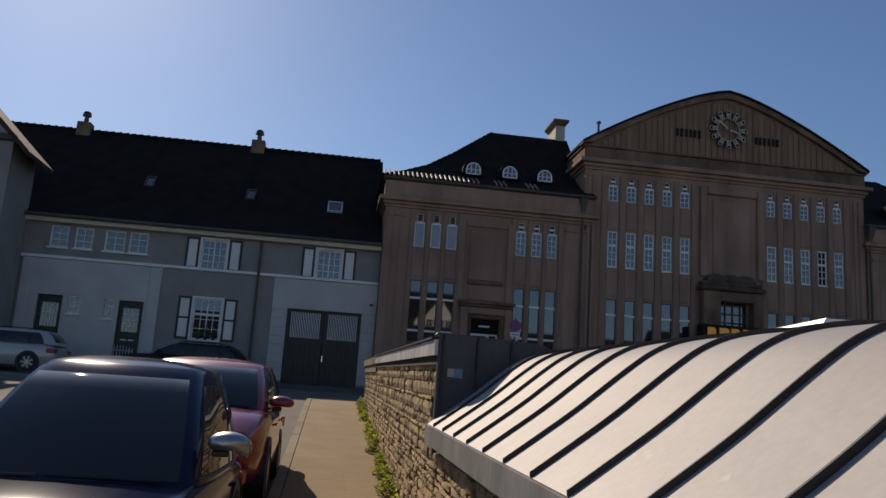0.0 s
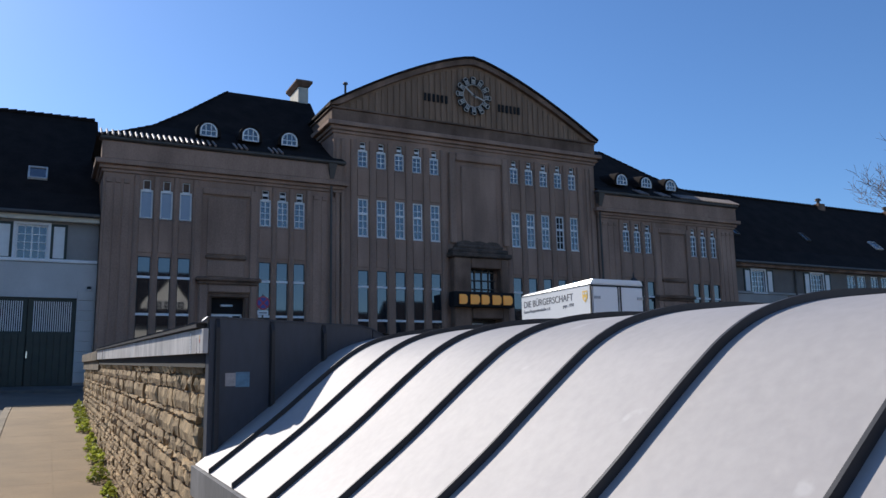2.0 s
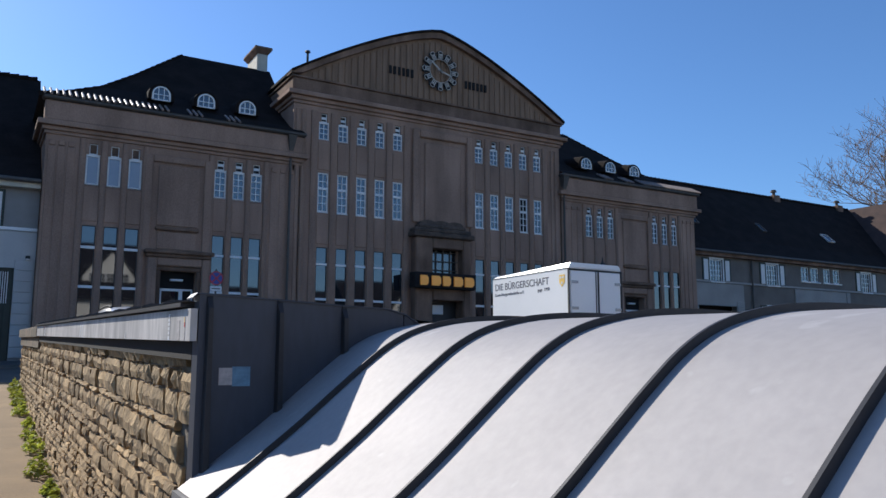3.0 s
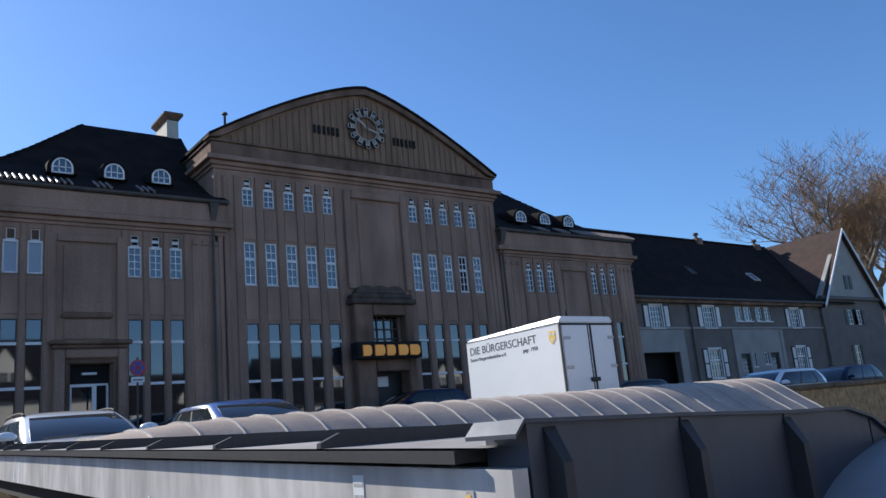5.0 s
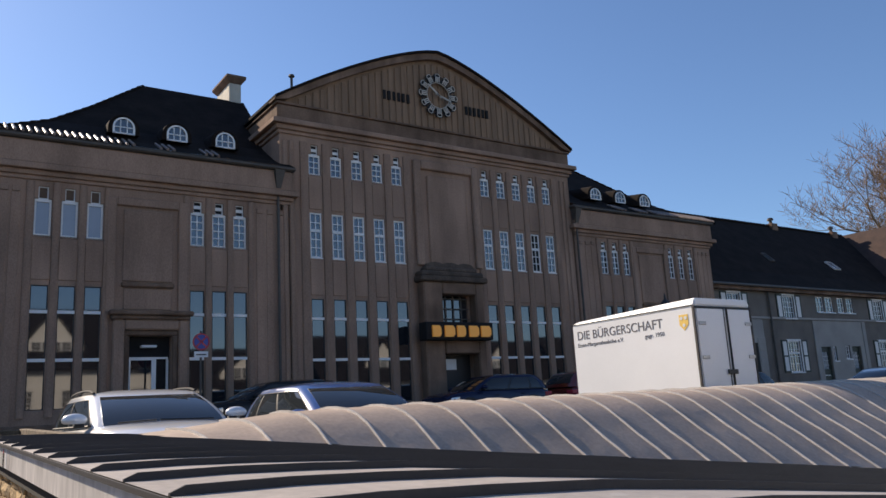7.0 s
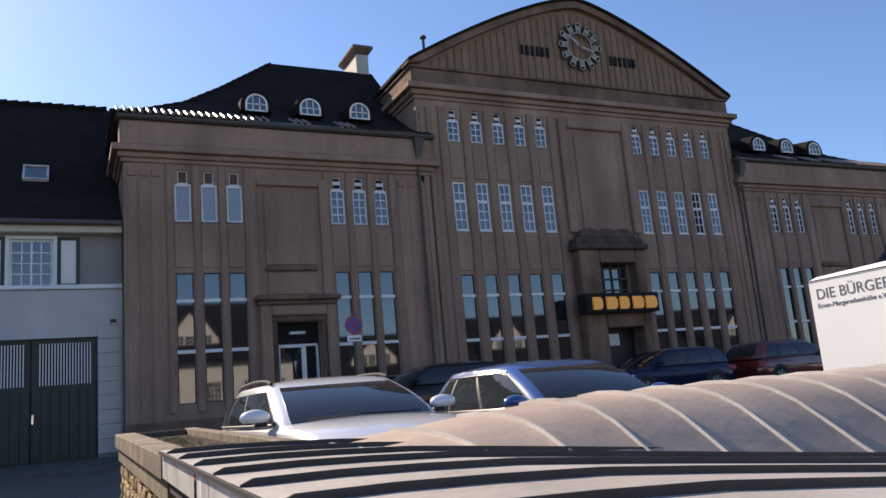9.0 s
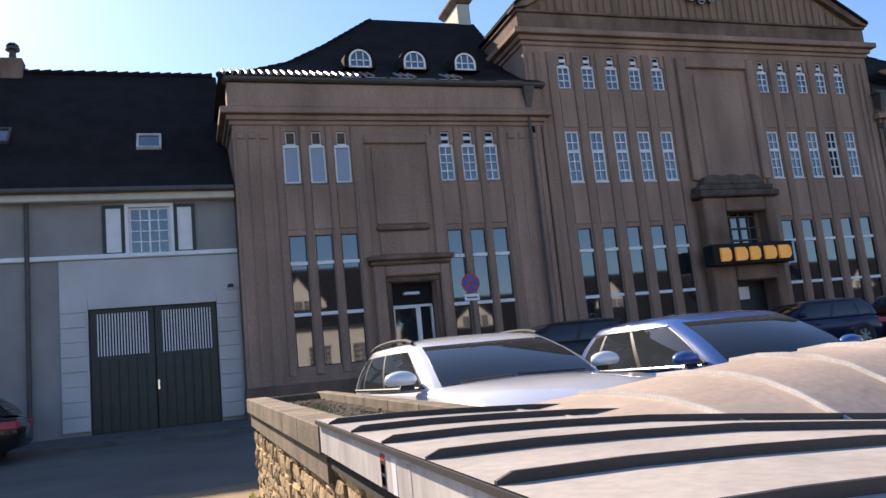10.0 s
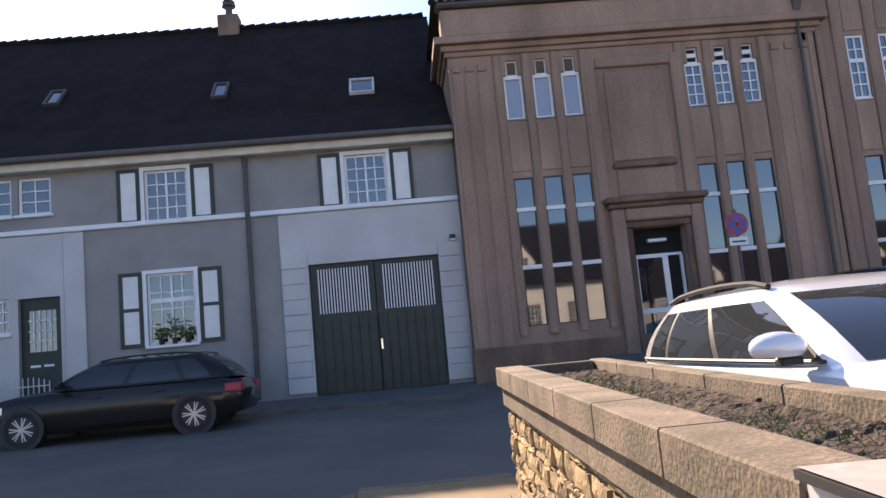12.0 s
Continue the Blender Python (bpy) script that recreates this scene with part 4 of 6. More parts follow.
# ---- gabled end houses ----
def end_house(mirror):
    def X(x):
        return x if not mirror else 2 * CX - x

    h = thing("gabled_house", "pale rendered house with steep brown tiled gable", "house", "gabled end houses")
    y0 = 33.3 if mirror else 31.0
    c, half, ez, az = (-21.2, 4.3, 8.75, 13.75) if mirror else (-16.0, 4.05, 10.75, 14.9)
    over = 0.0 if mirror else 0.7
    e0, e1 = sorted((X(c - half), X(c + half)))
    mid = (e0 + e1) / 2
    holes = [(mid - 0.95, mid - 0.25, 6.9, 7.95), (mid + 0.25, mid + 0.95, 6.9, 7.95), (mid - 0.9, mid - 0.1, 4.0, 5.5)]
    yb = 44 if mirror else 33.4
    # right-hand house: render darkened for the shade it stands in
    bm = bm_new()
    wall_y(bm, e0, e1, 1.8, ez, y0, y0 + 0.35, holes)
    part("wall", bm, GREY_SHADE if mirror else GREY, h)
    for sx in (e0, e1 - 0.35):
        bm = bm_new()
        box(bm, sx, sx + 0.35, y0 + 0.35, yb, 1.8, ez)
        part("side_wall", bm, GREY_SHADE if mirror else GREY, h)
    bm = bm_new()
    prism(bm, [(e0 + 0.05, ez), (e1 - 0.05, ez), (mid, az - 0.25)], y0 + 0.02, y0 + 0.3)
    part("gable_wall", bm, WHITE_SHADE if mirror else WHITE_R, h)
    bm = bm_new()
    for s in (-1, 1):
        a, b = (mid, az), (mid + s * (half + over), ez - 0.55)
        prism(bm, [a, b, (b[0], b[1] - 0.18), (a[0], a[1] - 0.18)], y0 - 0.3, yb)
    part("roof", bm, ROOF_B, h, "brown clay tile roof lit by the sun")
    bm = bm_new()
    for s in (-1, 1):
        a, b = (mid, az + 0.03), (mid + s * (half + over), ez - 0.52)
        prism(bm, [a, b, (b[0], b[1] - 0.24), (a[0], a[1] - 0.24)], y0 - 0.36, y0 - 0.3)
    part("verge_board", bm, WHITE if mirror else ROOF_B, h)
    bm = bm_new()
    box(bm, e0 - 0.1, e1 + 0.1, y0 - 0.2, y0 + 0.1, ez - 0.15, ez + 0.1, 0.03)
    part("string_course", bm, PIPE, h)
    for q in holes:
        window(h, q[0], q[2], q[1] - q[0], q[3] - q[2], y0 + 0.06, 2, 3, 0, 0.07, 0.035)
        for sx in (q[0] - 0.45, q[1] + 0.05):
            bm = bm_new()
            box(bm, sx, sx + 0.4, y0 - 0.05, y0, q[2], q[3], 0.02)
            part("shutter", bm, GREEN, h)
    for sx in (mid - 0.55, mid + 0.1):
        bm = bm_new()
        box(bm, sx, sx + 0.42, y0 - 0.03, y0 + 0.02, 9.4, 10.4, 0.02)
        part("gable_shutter", bm, GREEN, h)
    # near-black sheet for the unlit rooms of this house
    bm = bm_new()
    box(bm, e0 + 0.4, e1 - 0.4, y0 + 1.0, y0 + 1.1, 2.0, ez)
    part("dark_interior", bm, DARKIN, h)


end_house(False)
end_house(True)

# ---- zinc roofed ramp house: shared profiles ----
def eave1(y):
    return 1.85 + 0.025 * (y - 6.75)


def eave2(y):
    return 2.6 + 0.029 * (y - 7.2)


P1 = [(1.46, 0.0), (1.6, 0.103), (1.8, 0.252), (1.95, 0.378), (2.07, 0.477), (2.19, 0.568), (2.33, 0.634), (2.55, 0.678), (2.85, 0.69), (3.3, 0.67), (3.8, 0.55), (4.3, 0.3), (4.7, 0.0)]
P2 = [(1.463, 0.0), (1.505, -0.0006), (1.8, -0.005), (2.1, -0.018), (2.5, -0.042), (2.9, -0.082), (3.4, -0.135), (4.2, -0.222), (5.5, -0.36), (7.5, -0.566), (11.0, -0.93)]


def rounded(prof, times=2):
    """Cuts the corners of a profile, ends kept."""
    for _ in range(times):
        out = [prof[0]]
        for (x0, z0), (x1, z1) in zip(prof, prof[1:]):
            out += [(lerp(x0, x1, 0.25), lerp(z0, z1, 0.25)), (lerp(x0, x1, 0.75), lerp(z0, z1, 0.75))]
        prof = out + [prof[-1]]
    return prof


P1 = rounded(P1)


def strip(bm, prof, ez, ya, yb, off=0.0):
    ys = (ya, yb)
    v = [[bm.verts.new((x, y, ez(y) + z + off)) for x, z in prof] for y in ys]
    for i in range(len(prof) - 1):
        bm.faces.new((v[0][i], v[0][i + 1], v[1][i + 1], v[1][i]))


def rib(bm, prof, ez, y, w=0.035, hh=0.055):
    """A standing seam: square batten that follows the roof."""
    n = len(prof)
    rings = []
    for i, (x, z) in enumerate(prof):
        a, b = prof[max(0, i - 1)], prof[min(n - 1, i + 1)]
        d = Vector((b[0] - a[0], 0, b[1] - a[1])).normalized()
        nn = Vector((-d.z, 0, d.x))
        p = Vector((x, y, ez(y) + z))
        lift = 0.35 if i == 0 else 1.0
        rings.append([bm.verts.new(q) for q in (p + Vector((0, -w / 2, 0)), p + Vector((0, w / 2, 0)), p + nn * hh * lift + Vector((0, w / 2 * 0.8, 0)), p + nn * hh * lift + Vector((0, -w / 2 * 0.8, 0)))])
    for r0, r1 in zip(rings, rings[1:]):
        for i in range(4):
            j = (i + 1) % 4
            bm.faces.new((r0[i], r0[j], r1[j], r1[i]))
    bm.faces.new(rings[0][::-1])
    bm.faces.new(rings[-1])


low = thing("low_zinc_roof", "bright vaulted standing-seam zinc roof on a stone wall", "roof")
YA, YB = -4.0, 7.18
ys1 = [YA] + [y for y in [6.775 - 0.517 * i for i in range(20, -1, -1)] if y > YA + 0.05] + [YB]
for a, b in zip(ys1, ys1[1:]):
    bm = bm_new()
    strip(bm, P1, eave1, a, b)
    part("sheet", bm, ZINC_L, low, smooth=40)
# seams coloured near-black for their shaded side and the shadow beside it
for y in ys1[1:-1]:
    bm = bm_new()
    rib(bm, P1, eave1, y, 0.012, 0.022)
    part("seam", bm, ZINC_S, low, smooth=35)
bm = bm_new()
hexa(bm, [(1.44, YA, eave1(YA) - 0.15), (1.47, YA, eave1(YA) - 0.15), (1.47, YB, eave1(YB) - 0.15), (1.44, YB, eave1(YB) - 0.15), (1.44, YA, eave1(YA) - 0.004), (1.47, YA, eave1(YA) - 0.004), (1.47, YB, eave1(YB) - 0.004), (1.44, YB, eave1(YB) - 0.004)])
part("fascia", bm, ZINC_G, low, "dull grey zinc fascia")
bm = bm_new()
box(bm, 1.6, 4.6, YA, YB, 0.0, 1.7)
part("body", bm, MORTAR, low)

high = thing("high_zinc_roof", "low weathered standing-seam zinc roof with dark end panel", "roof")
ys2 = [7.2] + [7.678 + 0.524 * i for i in range(19)]
ys2 = [y for y in ys2 if y < 16.4] + [16.45]
for a, b in zip(ys2, ys2[1:]):
    bm = bm_new()
    strip(bm, P2, eave2, a, b)
    part("sheet", bm, ZINC, high, smooth=40)
# seam colour carries the shade of the faces turned from the sun
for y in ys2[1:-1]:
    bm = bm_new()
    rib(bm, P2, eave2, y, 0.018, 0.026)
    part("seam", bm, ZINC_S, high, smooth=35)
def along(bm, x0, x1, y0, y1, d0, d1):
    """A bar that follows the eave, from d0 to d1 under it."""
    hexa(bm, [(x, y, eave2(y) - d) for d in (d1, d0) for x, y in ((x0, y0), (x1, y0), (x1, y1), (x0, y1))])


bm = bm_new()
along(bm, 1.478, 1.506, 7.166, 16.45, 0.03, 0.162)
part("fascia", bm, ZINC_F, high, "pale grey zinc fascia with scraps of stickers")
# board behind the fascia, near-black to carry the shadow over the stones
bm = bm_new()
along(bm, 1.51, 1.56, 7.26, 16.45, 0.03, 0.24)
part("shaded_fascia_board", bm, DARKIN, high)
# shadow line under the roof edge, put into the dark colour of this strip
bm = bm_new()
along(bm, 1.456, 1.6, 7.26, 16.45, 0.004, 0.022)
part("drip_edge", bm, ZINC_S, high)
# end wall: dark sheets with upright welts, its top falling gently towards the vault
TOP = [(1.482, 2.615), (1.5, 2.634), (1.842, 2.621), (2.14, 2.606), (2.36, 2.6), (2.45, 2.578), (2.52, 2.54), (2.9, 2.5), (3.6, 2.42)]


def panel_top(x):
    return float(np.interp(x, [p[0] for p in TOP], [p[1] for p in TOP]))


for a, b in ((1.508, 1.842), (1.842, 2.14), (2.14, 2.45), (2.45, 2.95), (2.95, 3.6)):
    bm = bm_new()
    cut = [a + 0.003, *[p[0] for p in TOP if a + 0.01 < p[0] < b - 0.01], b - 0.003]
    prism(bm, [(cut[0], 1.6), *[(x, panel_top(x) - 0.006) for x in cut], (cut[-1], 1.6)], 7.165, 7.255)
    part("end_panel", bm, ZINC_P, high)
for x in (1.548, 1.846, 2.144):
    bm = bm_new()
    z = panel_top(x)
    hexa(bm, [(x - 0.006, 7.125, 1.7), (x + 0.02, 7.125, 1.7), (x + 0.026, 7.164, 1.7), (x - 0.012, 7.164, 1.7), (x - 0.004, 7.135, z - 0.06), (x + 0.014, 7.135, z - 0.06), (x + 0.016, 7.164, z - 0.012), (x - 0.008, 7.164, z - 0.012)])
    part("welt", bm, ZINC_S, high)
bm = bm_new()
cap = [p for p in TOP if p[0] < 2.6]
prism(bm, [(x, z - 0.006) for x, z in cap] + [(x, z) for x, z in cap[::-1]], 7.155, 7.265)
part("panel_cap", bm, ZINC_P, high)
bm = bm_new()
box(bm, 1.62, 2.4, 7.25, 16.4, 1.0, 2.35)
part("body", bm, MORTAR, high)

# ---- cross vault along the far side of the ramp ----
cross = thing("cross_zinc_roof", "weathered vaulted zinc roof with thin seams coloured pale for sun glint", "roof")
P3 = [(13.3, -1.2), (14.1, -0.66), (14.55, -0.35), (14.8, -0.2), (15.05, -0.03), (15.25, 0.1), (15.45, 0.19), (15.65, 0.24), (15.9, 0.265), (16.1, 0.27), (16.35, 0.25)]


def cross_z(x):
    return 2.68 + 0.004 * x


def cross_at(x, y, z):
    """The vault swells out of the flat sheet at its near end."""
    k = min(1.0, max(0.0, (x - 2.1) / 2.2))
    k = k * k * (3 - 2 * k)
    return (eave2(y) - 0.06) * (1 - k) + (cross_z(x) + z) * k


xs3 = [2.4 + 0.51 * i for i in range(27)]
for a, b in zip(xs3, xs3[1:]):
    bm = bm_new()
    v = [[bm.verts.new((x, y, cross_at(x, y, z))) for y, z in P3] for x in (a, b)]
    for i in range(len(P3) - 1):
        bm.faces.new((v[0][i], v[1][i], v[1][i + 1], v[0][i + 1]))
    part("sheet", bm, ZINC_C, cross, smooth=40)
# seams coloured pale to carry the glint along their edges
for x in xs3:
    bm = bm_new()
    rings = []
    for y, z in P3:
        p = Vector((x, y, cross_at(x, y, z)))
        rings.append([bm.verts.new(p + Vector(q)) for q in ((-0.009, 0, 0), (0.009, 0, 0), (0.007, -0.008, 0.022), (-0.007, -0.008, 0.022))])
    for r0, r1 in zip(rings, rings[1:]):
        for i in range(4):
            bm.faces.new((r0[i], r0[(i + 1) % 4], r1[(i + 1) % 4], r1[i]))
    bm.faces.new(rings[0][::-1])
    bm.faces.new(rings[-1])
    part("seam", bm, ZINC_R, cross, smooth=35)
bm = bm_new()
box(bm, 3.0, 16.2, 15.2, 16.3, 1.4, 2.2)
part("body", bm, MORTAR, cross)

# ---- planter ----
planter = thing("stone_planter", "sandstone planter with bare dark soil", "planter")
PX0, PX1, PY0, PY1 = 1.5, 2.35, 16.46, 21.5


def ptop(y):
    return 2.84 + 0.024 * (y - 16.46)


for k in range(6):
    a = PY0 + (PY1 - PY0) * k / 6
    b = PY0 + (PY1 - PY0) * (k + 1) / 6 - 0.006
    for x0, x1 in ((PX0 - 0.03, PX0 + 0.19), (PX1 - 0.1, PX1 + 0.02)):
        bm = bm_new()
        hexa(bm, [(x0, a, ptop(a) - 0.15), (x1, a, ptop(a) - 0.15), (x1, b, ptop(b) - 0.15), (x0, b, ptop(b) - 0.15), (x0, a, ptop(a)), (x1, a, ptop(a)), (x1, b, ptop(b)), (x0, b, ptop(b))])
        bmesh.ops.bevel(bm, geom=bm.edges[:], offset=0.007, segments=1, affect="EDGES")
        part("coping_stone", bm, COPE, planter)
for k in range(5):
    a, b = PY0 + 0.002 + 1.0 * k, min(PY0 + 1.0 * k + 0.997, PY1 - 0.03)
    bm = bm_new()
    hexa(bm, [(x, y, ptop(y) - dz) for dz in (0.298, 0.153) for x, y in ((PX0 + 0.005, a), (PX0 + 0.2, a), (PX0 + 0.2, b), (PX0 + 0.005, b))])
    part("course_stone", bm, COPE, planter)
bm = bm_new()
box(bm, PX0 + 0.195, PX1 - 0.105, PY1 - 0.2, PY1 - 0.01, ptop(PY1) - 0.2, ptop(PY1) - 0.01, 0.012)
part("coping_stone", bm, COPE, planter)
bm = bm_new()
n1, n2 = 22, 200
v = [[bm.verts.new((PX0 + 0.18 + (PX1 - PX0 - 0.27) * i / n1, PY0 + (PY1 - PY0 - 0.15) * j / n2, ptop(PY0 + (PY1 - PY0) * j / n2) - 0.08 + 0.015 * noise.fractal(Vector((i * 0.4, j * 0.4, 0)), 0.6, 2.0, 5))) for j in range(n2 + 1)] for i in range(n1 + 1)]
for i in range(n1):
    for j in range(n2):
        bm.faces.new((v[i][j], v[i + 1][j], v[i + 1][j + 1], v[i][j + 1]))
part("soil", bm, SOIL, planter)

# ---- pavement along the wall ----
def sheet_along(name, x0, x1, y0, y1, lift, thick, material, label, gap=0.0):
    bm = bm_new()
    ys = np.linspace(y0, y1, 40)
    for a, b in zip(ys, ys[1:]):
        za, zb = street(a) + lift, street(b) + lift
        hexa(bm, [(x0, a, za - thick), (x1, a, za - thick), (x1, b, zb - thick), (x0, b, zb - thick), (x0, a, za), (x1, a, za), (x1, b, zb), (x0, b, zb)])
    return single(name, bm, material, label, name, kind="structure")


sheet_along("pavement", 0.2, 1.66, -6, 22.6, 0.047, 0.2, PAVE, "worn pale paved footway beside the stone wall")
for k in range(36):
    a = -6 + k * 0.795
    b = a + 0.792
    for x0, x1 in ((0.205, 0.9), (0.903, 1.58)):
        bm = bm_new()
        hexa(bm, [(x0, a, street(a) + 0.01), (x1, a, street(a) + 0.01), (x1, b, street(b) + 0.01), (x0, b, street(b) + 0.01), (x0, a, street(a) + 0.05), (x1, a, street(a) + 0.05), (x1, b, street(b) + 0.05), (x0, b, street(b) + 0.05)])
        part("paving_slab", bm, PAVE, bpy.data.objects["pavement"])
for k in range(28):
    bm = bm_new()
    a, b = -5.5 + k, -4.51 + k
    hexa(bm, [(0.06, a, street(a) - 0.1), (0.19, a, street(a) - 0.1), (0.19, b, street(b) - 0.1), (0.06, b, street(b) - 0.1), (0.06, a, street(a) + 0.05), (0.19, a, street(a) + 0.055), (0.19, b, street(b) + 0.055), (0.06, b, street(b) + 0.05)])
    part("kerb_stone", bm, KERB, bpy.data.objects["pavement"])
for x0, x1 in ((0.2, 0.92), (0.93, 1.66)):
    bm = bm_new()
    box(bm, x0, x1, 22.61, 22.74, street(22.7) - 0.1, street(22.7) + 0.055, 0.01)
    part("kerb_stone", bm, KERB, bpy.data.objects["pavement"])

# ---- rubble wall: backing and stones ----
def wall_top(y):
    return eave1(y) - 0.14 if y < 7.18 else (eave2(y) - 0.16 if y < 16.46 else ptop(y) - 0.30)


rub = thing("rubble_wall", "rough coursed sandstone rubble retaining wall", "wall", kind="structure")
bm = bm_new()
for a, b in ((-4.0, 7.17), (7.2, 16.45), (16.46, 21.42)):
    hexa(bm, [(1.56, a, street(a) - 0.3), (1.75, a, street(a) - 0.3), (1.75, b, street(b) - 0.3), (1.56, b, street(b) - 0.3), (1.56, a, wall_top(a + 0.01)), (1.75, a, wall_top(a + 0.01)), (1.75, b, wall_top(b - 0.01)), (1.56, b, wall_top(b - 0.01))])
box(bm, 1.75, 2.3, 16.6, 21.42, 1.3, 2.55)
part("backing", bm, MORTAR, rub)


def stone_mesh(bm, y0, y1, z0a, z0b, z1a, z1b, rnd):
    """One rough stone: a bulged face of 4 x 3 points and its four flanks."""
    nx, nz = 4, 3
    d = rnd.uniform(-0.014, 0.014)
    g = [[None] * nz for _ in range(nx)]
    for i in range(nx):
        for k in range(nz):
            u, w = i / (nx - 1), k / (nz - 1)
            y = y0 + (y1 - y0) * u
            z = (z0a + (z0b - z0a) * u) * (1 - w) + (z1a + (z1b - z1a) * u) * w
            edge = i in (0, nx - 1) or k in (0, nz - 1)
            x = 1.53 + d + rnd.uniform(-0.006, 0.006) + (0.01 if edge else -0.006)
            g[i][k] = bm.verts.new((x, y + rnd.uniform(-0.01, 0.01), z + rnd.uniform(-0.009, 0.009)))
    for i in range(nx - 1):
        for k in range(nz - 1):
            bm.faces.new((g[i][k], g[i][k + 1], g[i + 1][k + 1], g[i + 1][k]))
    loop = [g[i][0] for i in range(nx)] + [g[nx - 1][k] for k in range(1, nz)] + [g[i][nz - 1] for i in range(nx - 2, -1, -1)] + [g[0][k] for k in range(nz - 2, 0, -1)]
    back = [bm.verts.new((1.58, v.co.y, v.co.z)) for v in loop]
    for i in range(len(loop)):
        j = (i + 1) % len(loop)
        bm.faces.new((loop[i], loop[j], back[j], back[i]))


def stones():
    rnd = random.Random(7)
    far = bm_new()
    near = 0
    zc = -0.6
    while zc < 2.6:
        ch = rnd.choice((0.045, 0.06, 0.08, 0.1, 0.13))
        y = 1.0 + rnd.uniform(0, 0.2)
        while y < 21.4:
            ln = rnd.uniform(0.07, 0.22) if rnd.random() < 0.6 else rnd.uniform(0.2, 0.42)
            e = min(y + ln, 21.42)
            for cut in (7.17, 16.46):
                if y < cut < e:
                    e = cut
            za, zb = zc + 0.028 * (y - 7), zc + 0.028 * (e - 7)
            ta, tb = wall_top(y + 0.005), wall_top(e - 0.005)
            jt = 0.008
            if za + 0.03 < ta and za + ch > street(y) - 0.02 and e - y > 0.05:
                args = (y + jt, e - jt, za + jt, zb + jt, min(za + ch - jt, ta - 0.004), min(zb + ch - jt, tb - 0.004))
                if 7.2 <= y < 9.6 and near < 300:
                    bm = bm_new()
                    stone_mesh(bm, *args, rnd)
                    part("rubble_stone", bm, SAND, rub)
                    near += 1
                else:
                    stone_mesh(far, *args, rnd)
            y = e
        zc += ch
    ob = part("rubble_stones", far, SAND_J, rub)
    ob["kind"] = "stuff"


# ---- cars ----
def car(name, label, paint_mat, at, turn, L=4.4, W=1.82, Hh=1.6, belt=0.98, nose=0.8, xfb=1.05, xft=0.25, xrt=-1.75, xrb=-2.1, rails=False, wheel=0.33, group="parked cars", three=True, mirror_mat=None, trim=None, roofw=0.78, dark_rails=True, crown=0.075, wtop=0.91, lamps=(), mirror_up=0.08):
    """A parked car: x forward, origin on the ground under its middle."""
    c = thing(name, label, "car", group, at=at, turn=turn)
    hl, hw = L / 2, W / 2
    st = [(-hl, 0.86, 0.42, belt * 0.72), (-hl + 0.08, 0.94, 0.3, belt * 0.9), (-hl + 0.35, 1.0, 0.22, belt * 0.98), (-0.8, 1.0, 0.2, belt), (0.2, 1.0, 0.2, belt), (xfb + 0.02, 0.99, 0.2, belt * 0.985),
          (lerp(xfb, hl, 0.45), 0.97, 0.22, lerp(belt, nose, 0.35)), (hl - 0.3, 0.93, 0.24, lerp(belt, nose, 0.8)), (hl - 0.08, 0.86, 0.3, nose * 0.92), (hl, 0.74, 0.4, nose * 0.72)]
    bm = bm_new()
    rings = []
    for x, k, z0, zb in st:
        w = hw * k
        half = [(0.0, z0), (w * 0.86, z0), (w * 0.97, z0 + 0.1), (w, lerp(z0, zb, 0.45)), (w * 0.985, lerp(z0, zb, 0.75)), (w * 0.95, zb - 0.05), (w * 0.88, zb), (w * 0.45, zb + 0.025), (0.0, zb + 0.035)]
        rings.append([bm.verts.new((x, y, z)) for y, z in half] + [bm.verts.new((x, -y, z)) for y, z in half[-2:0:-1]])
    n = len(rings[0])
    for a, b in zip(rings, rings[1:]):
        for i in range(n):
            j = (i + 1) % n
            bm.faces.new((a[i], a[j], b[j], b[i]))
    bm.faces.new(rings[0][::-1])
    bm.faces.new(rings[-1])
    part("body", bm, paint_mat, c, smooth=38)
    # cabin: curved screens, tumblehome sides and a crowned roof
    wb, wr, zr = hw * 0.945, hw * roofw, Hh - crown
    zb_ = belt - 0.02

    def xf(v):
        return lerp(xfb, xft, v) + 0.07 * math.sin(math.pi * v) - 0.05 * v ** 4

    def xr(v):
        return lerp(xrb, xrt, v) - 0.06 * math.sin(math.pi * v) + 0.05 * v ** 4

    def wd(v):
        return lerp(wb, wr, v ** 1.25) + 0.015 * math.sin(math.pi * v)

    def zz(v):
        return lerp(zb_, zr, v)

    def side(s, u, v, off=0.0):
        w = wd(v) * (1 - 0.07 * abs(2 * u - 1) ** 3) + off
        return Vector((lerp(xf(v) - 0.13, xr(v) + 0.16, u), s * w, zz(v)))

    def front(u, v, off=0.0):
        w = wd(v) * 0.86
        return Vector((xf(v) + 0.1 * (1 - u * u) - 0.02 + off, u * w, zz(v)))

    def rear(u, v, off=0.0):
        w = wd(v) * 0.84
        return Vector((xr(v) - 0.07 * (1 - u * u) + 0.02 - off, u * w, zz(v)))

    def loop(v):
        return ([front(-1 + i / 4, v) for i in range(9)] + [side(1, i / 8, v) for i in range(9)] + [rear(1 - i / 3, v) for i in range(7)] + [side(-1, 1 - i / 8, v) for i in range(9)])

    bm = bm_new()
    rows_ = [[bm.verts.new(q) for q in loop(v)] for v in (0, 0.2, 0.4, 0.6, 0.8, 0.93, 1.0)]
    xm, edge = lerp(xft, xrt, 0.5), loop(1.0)
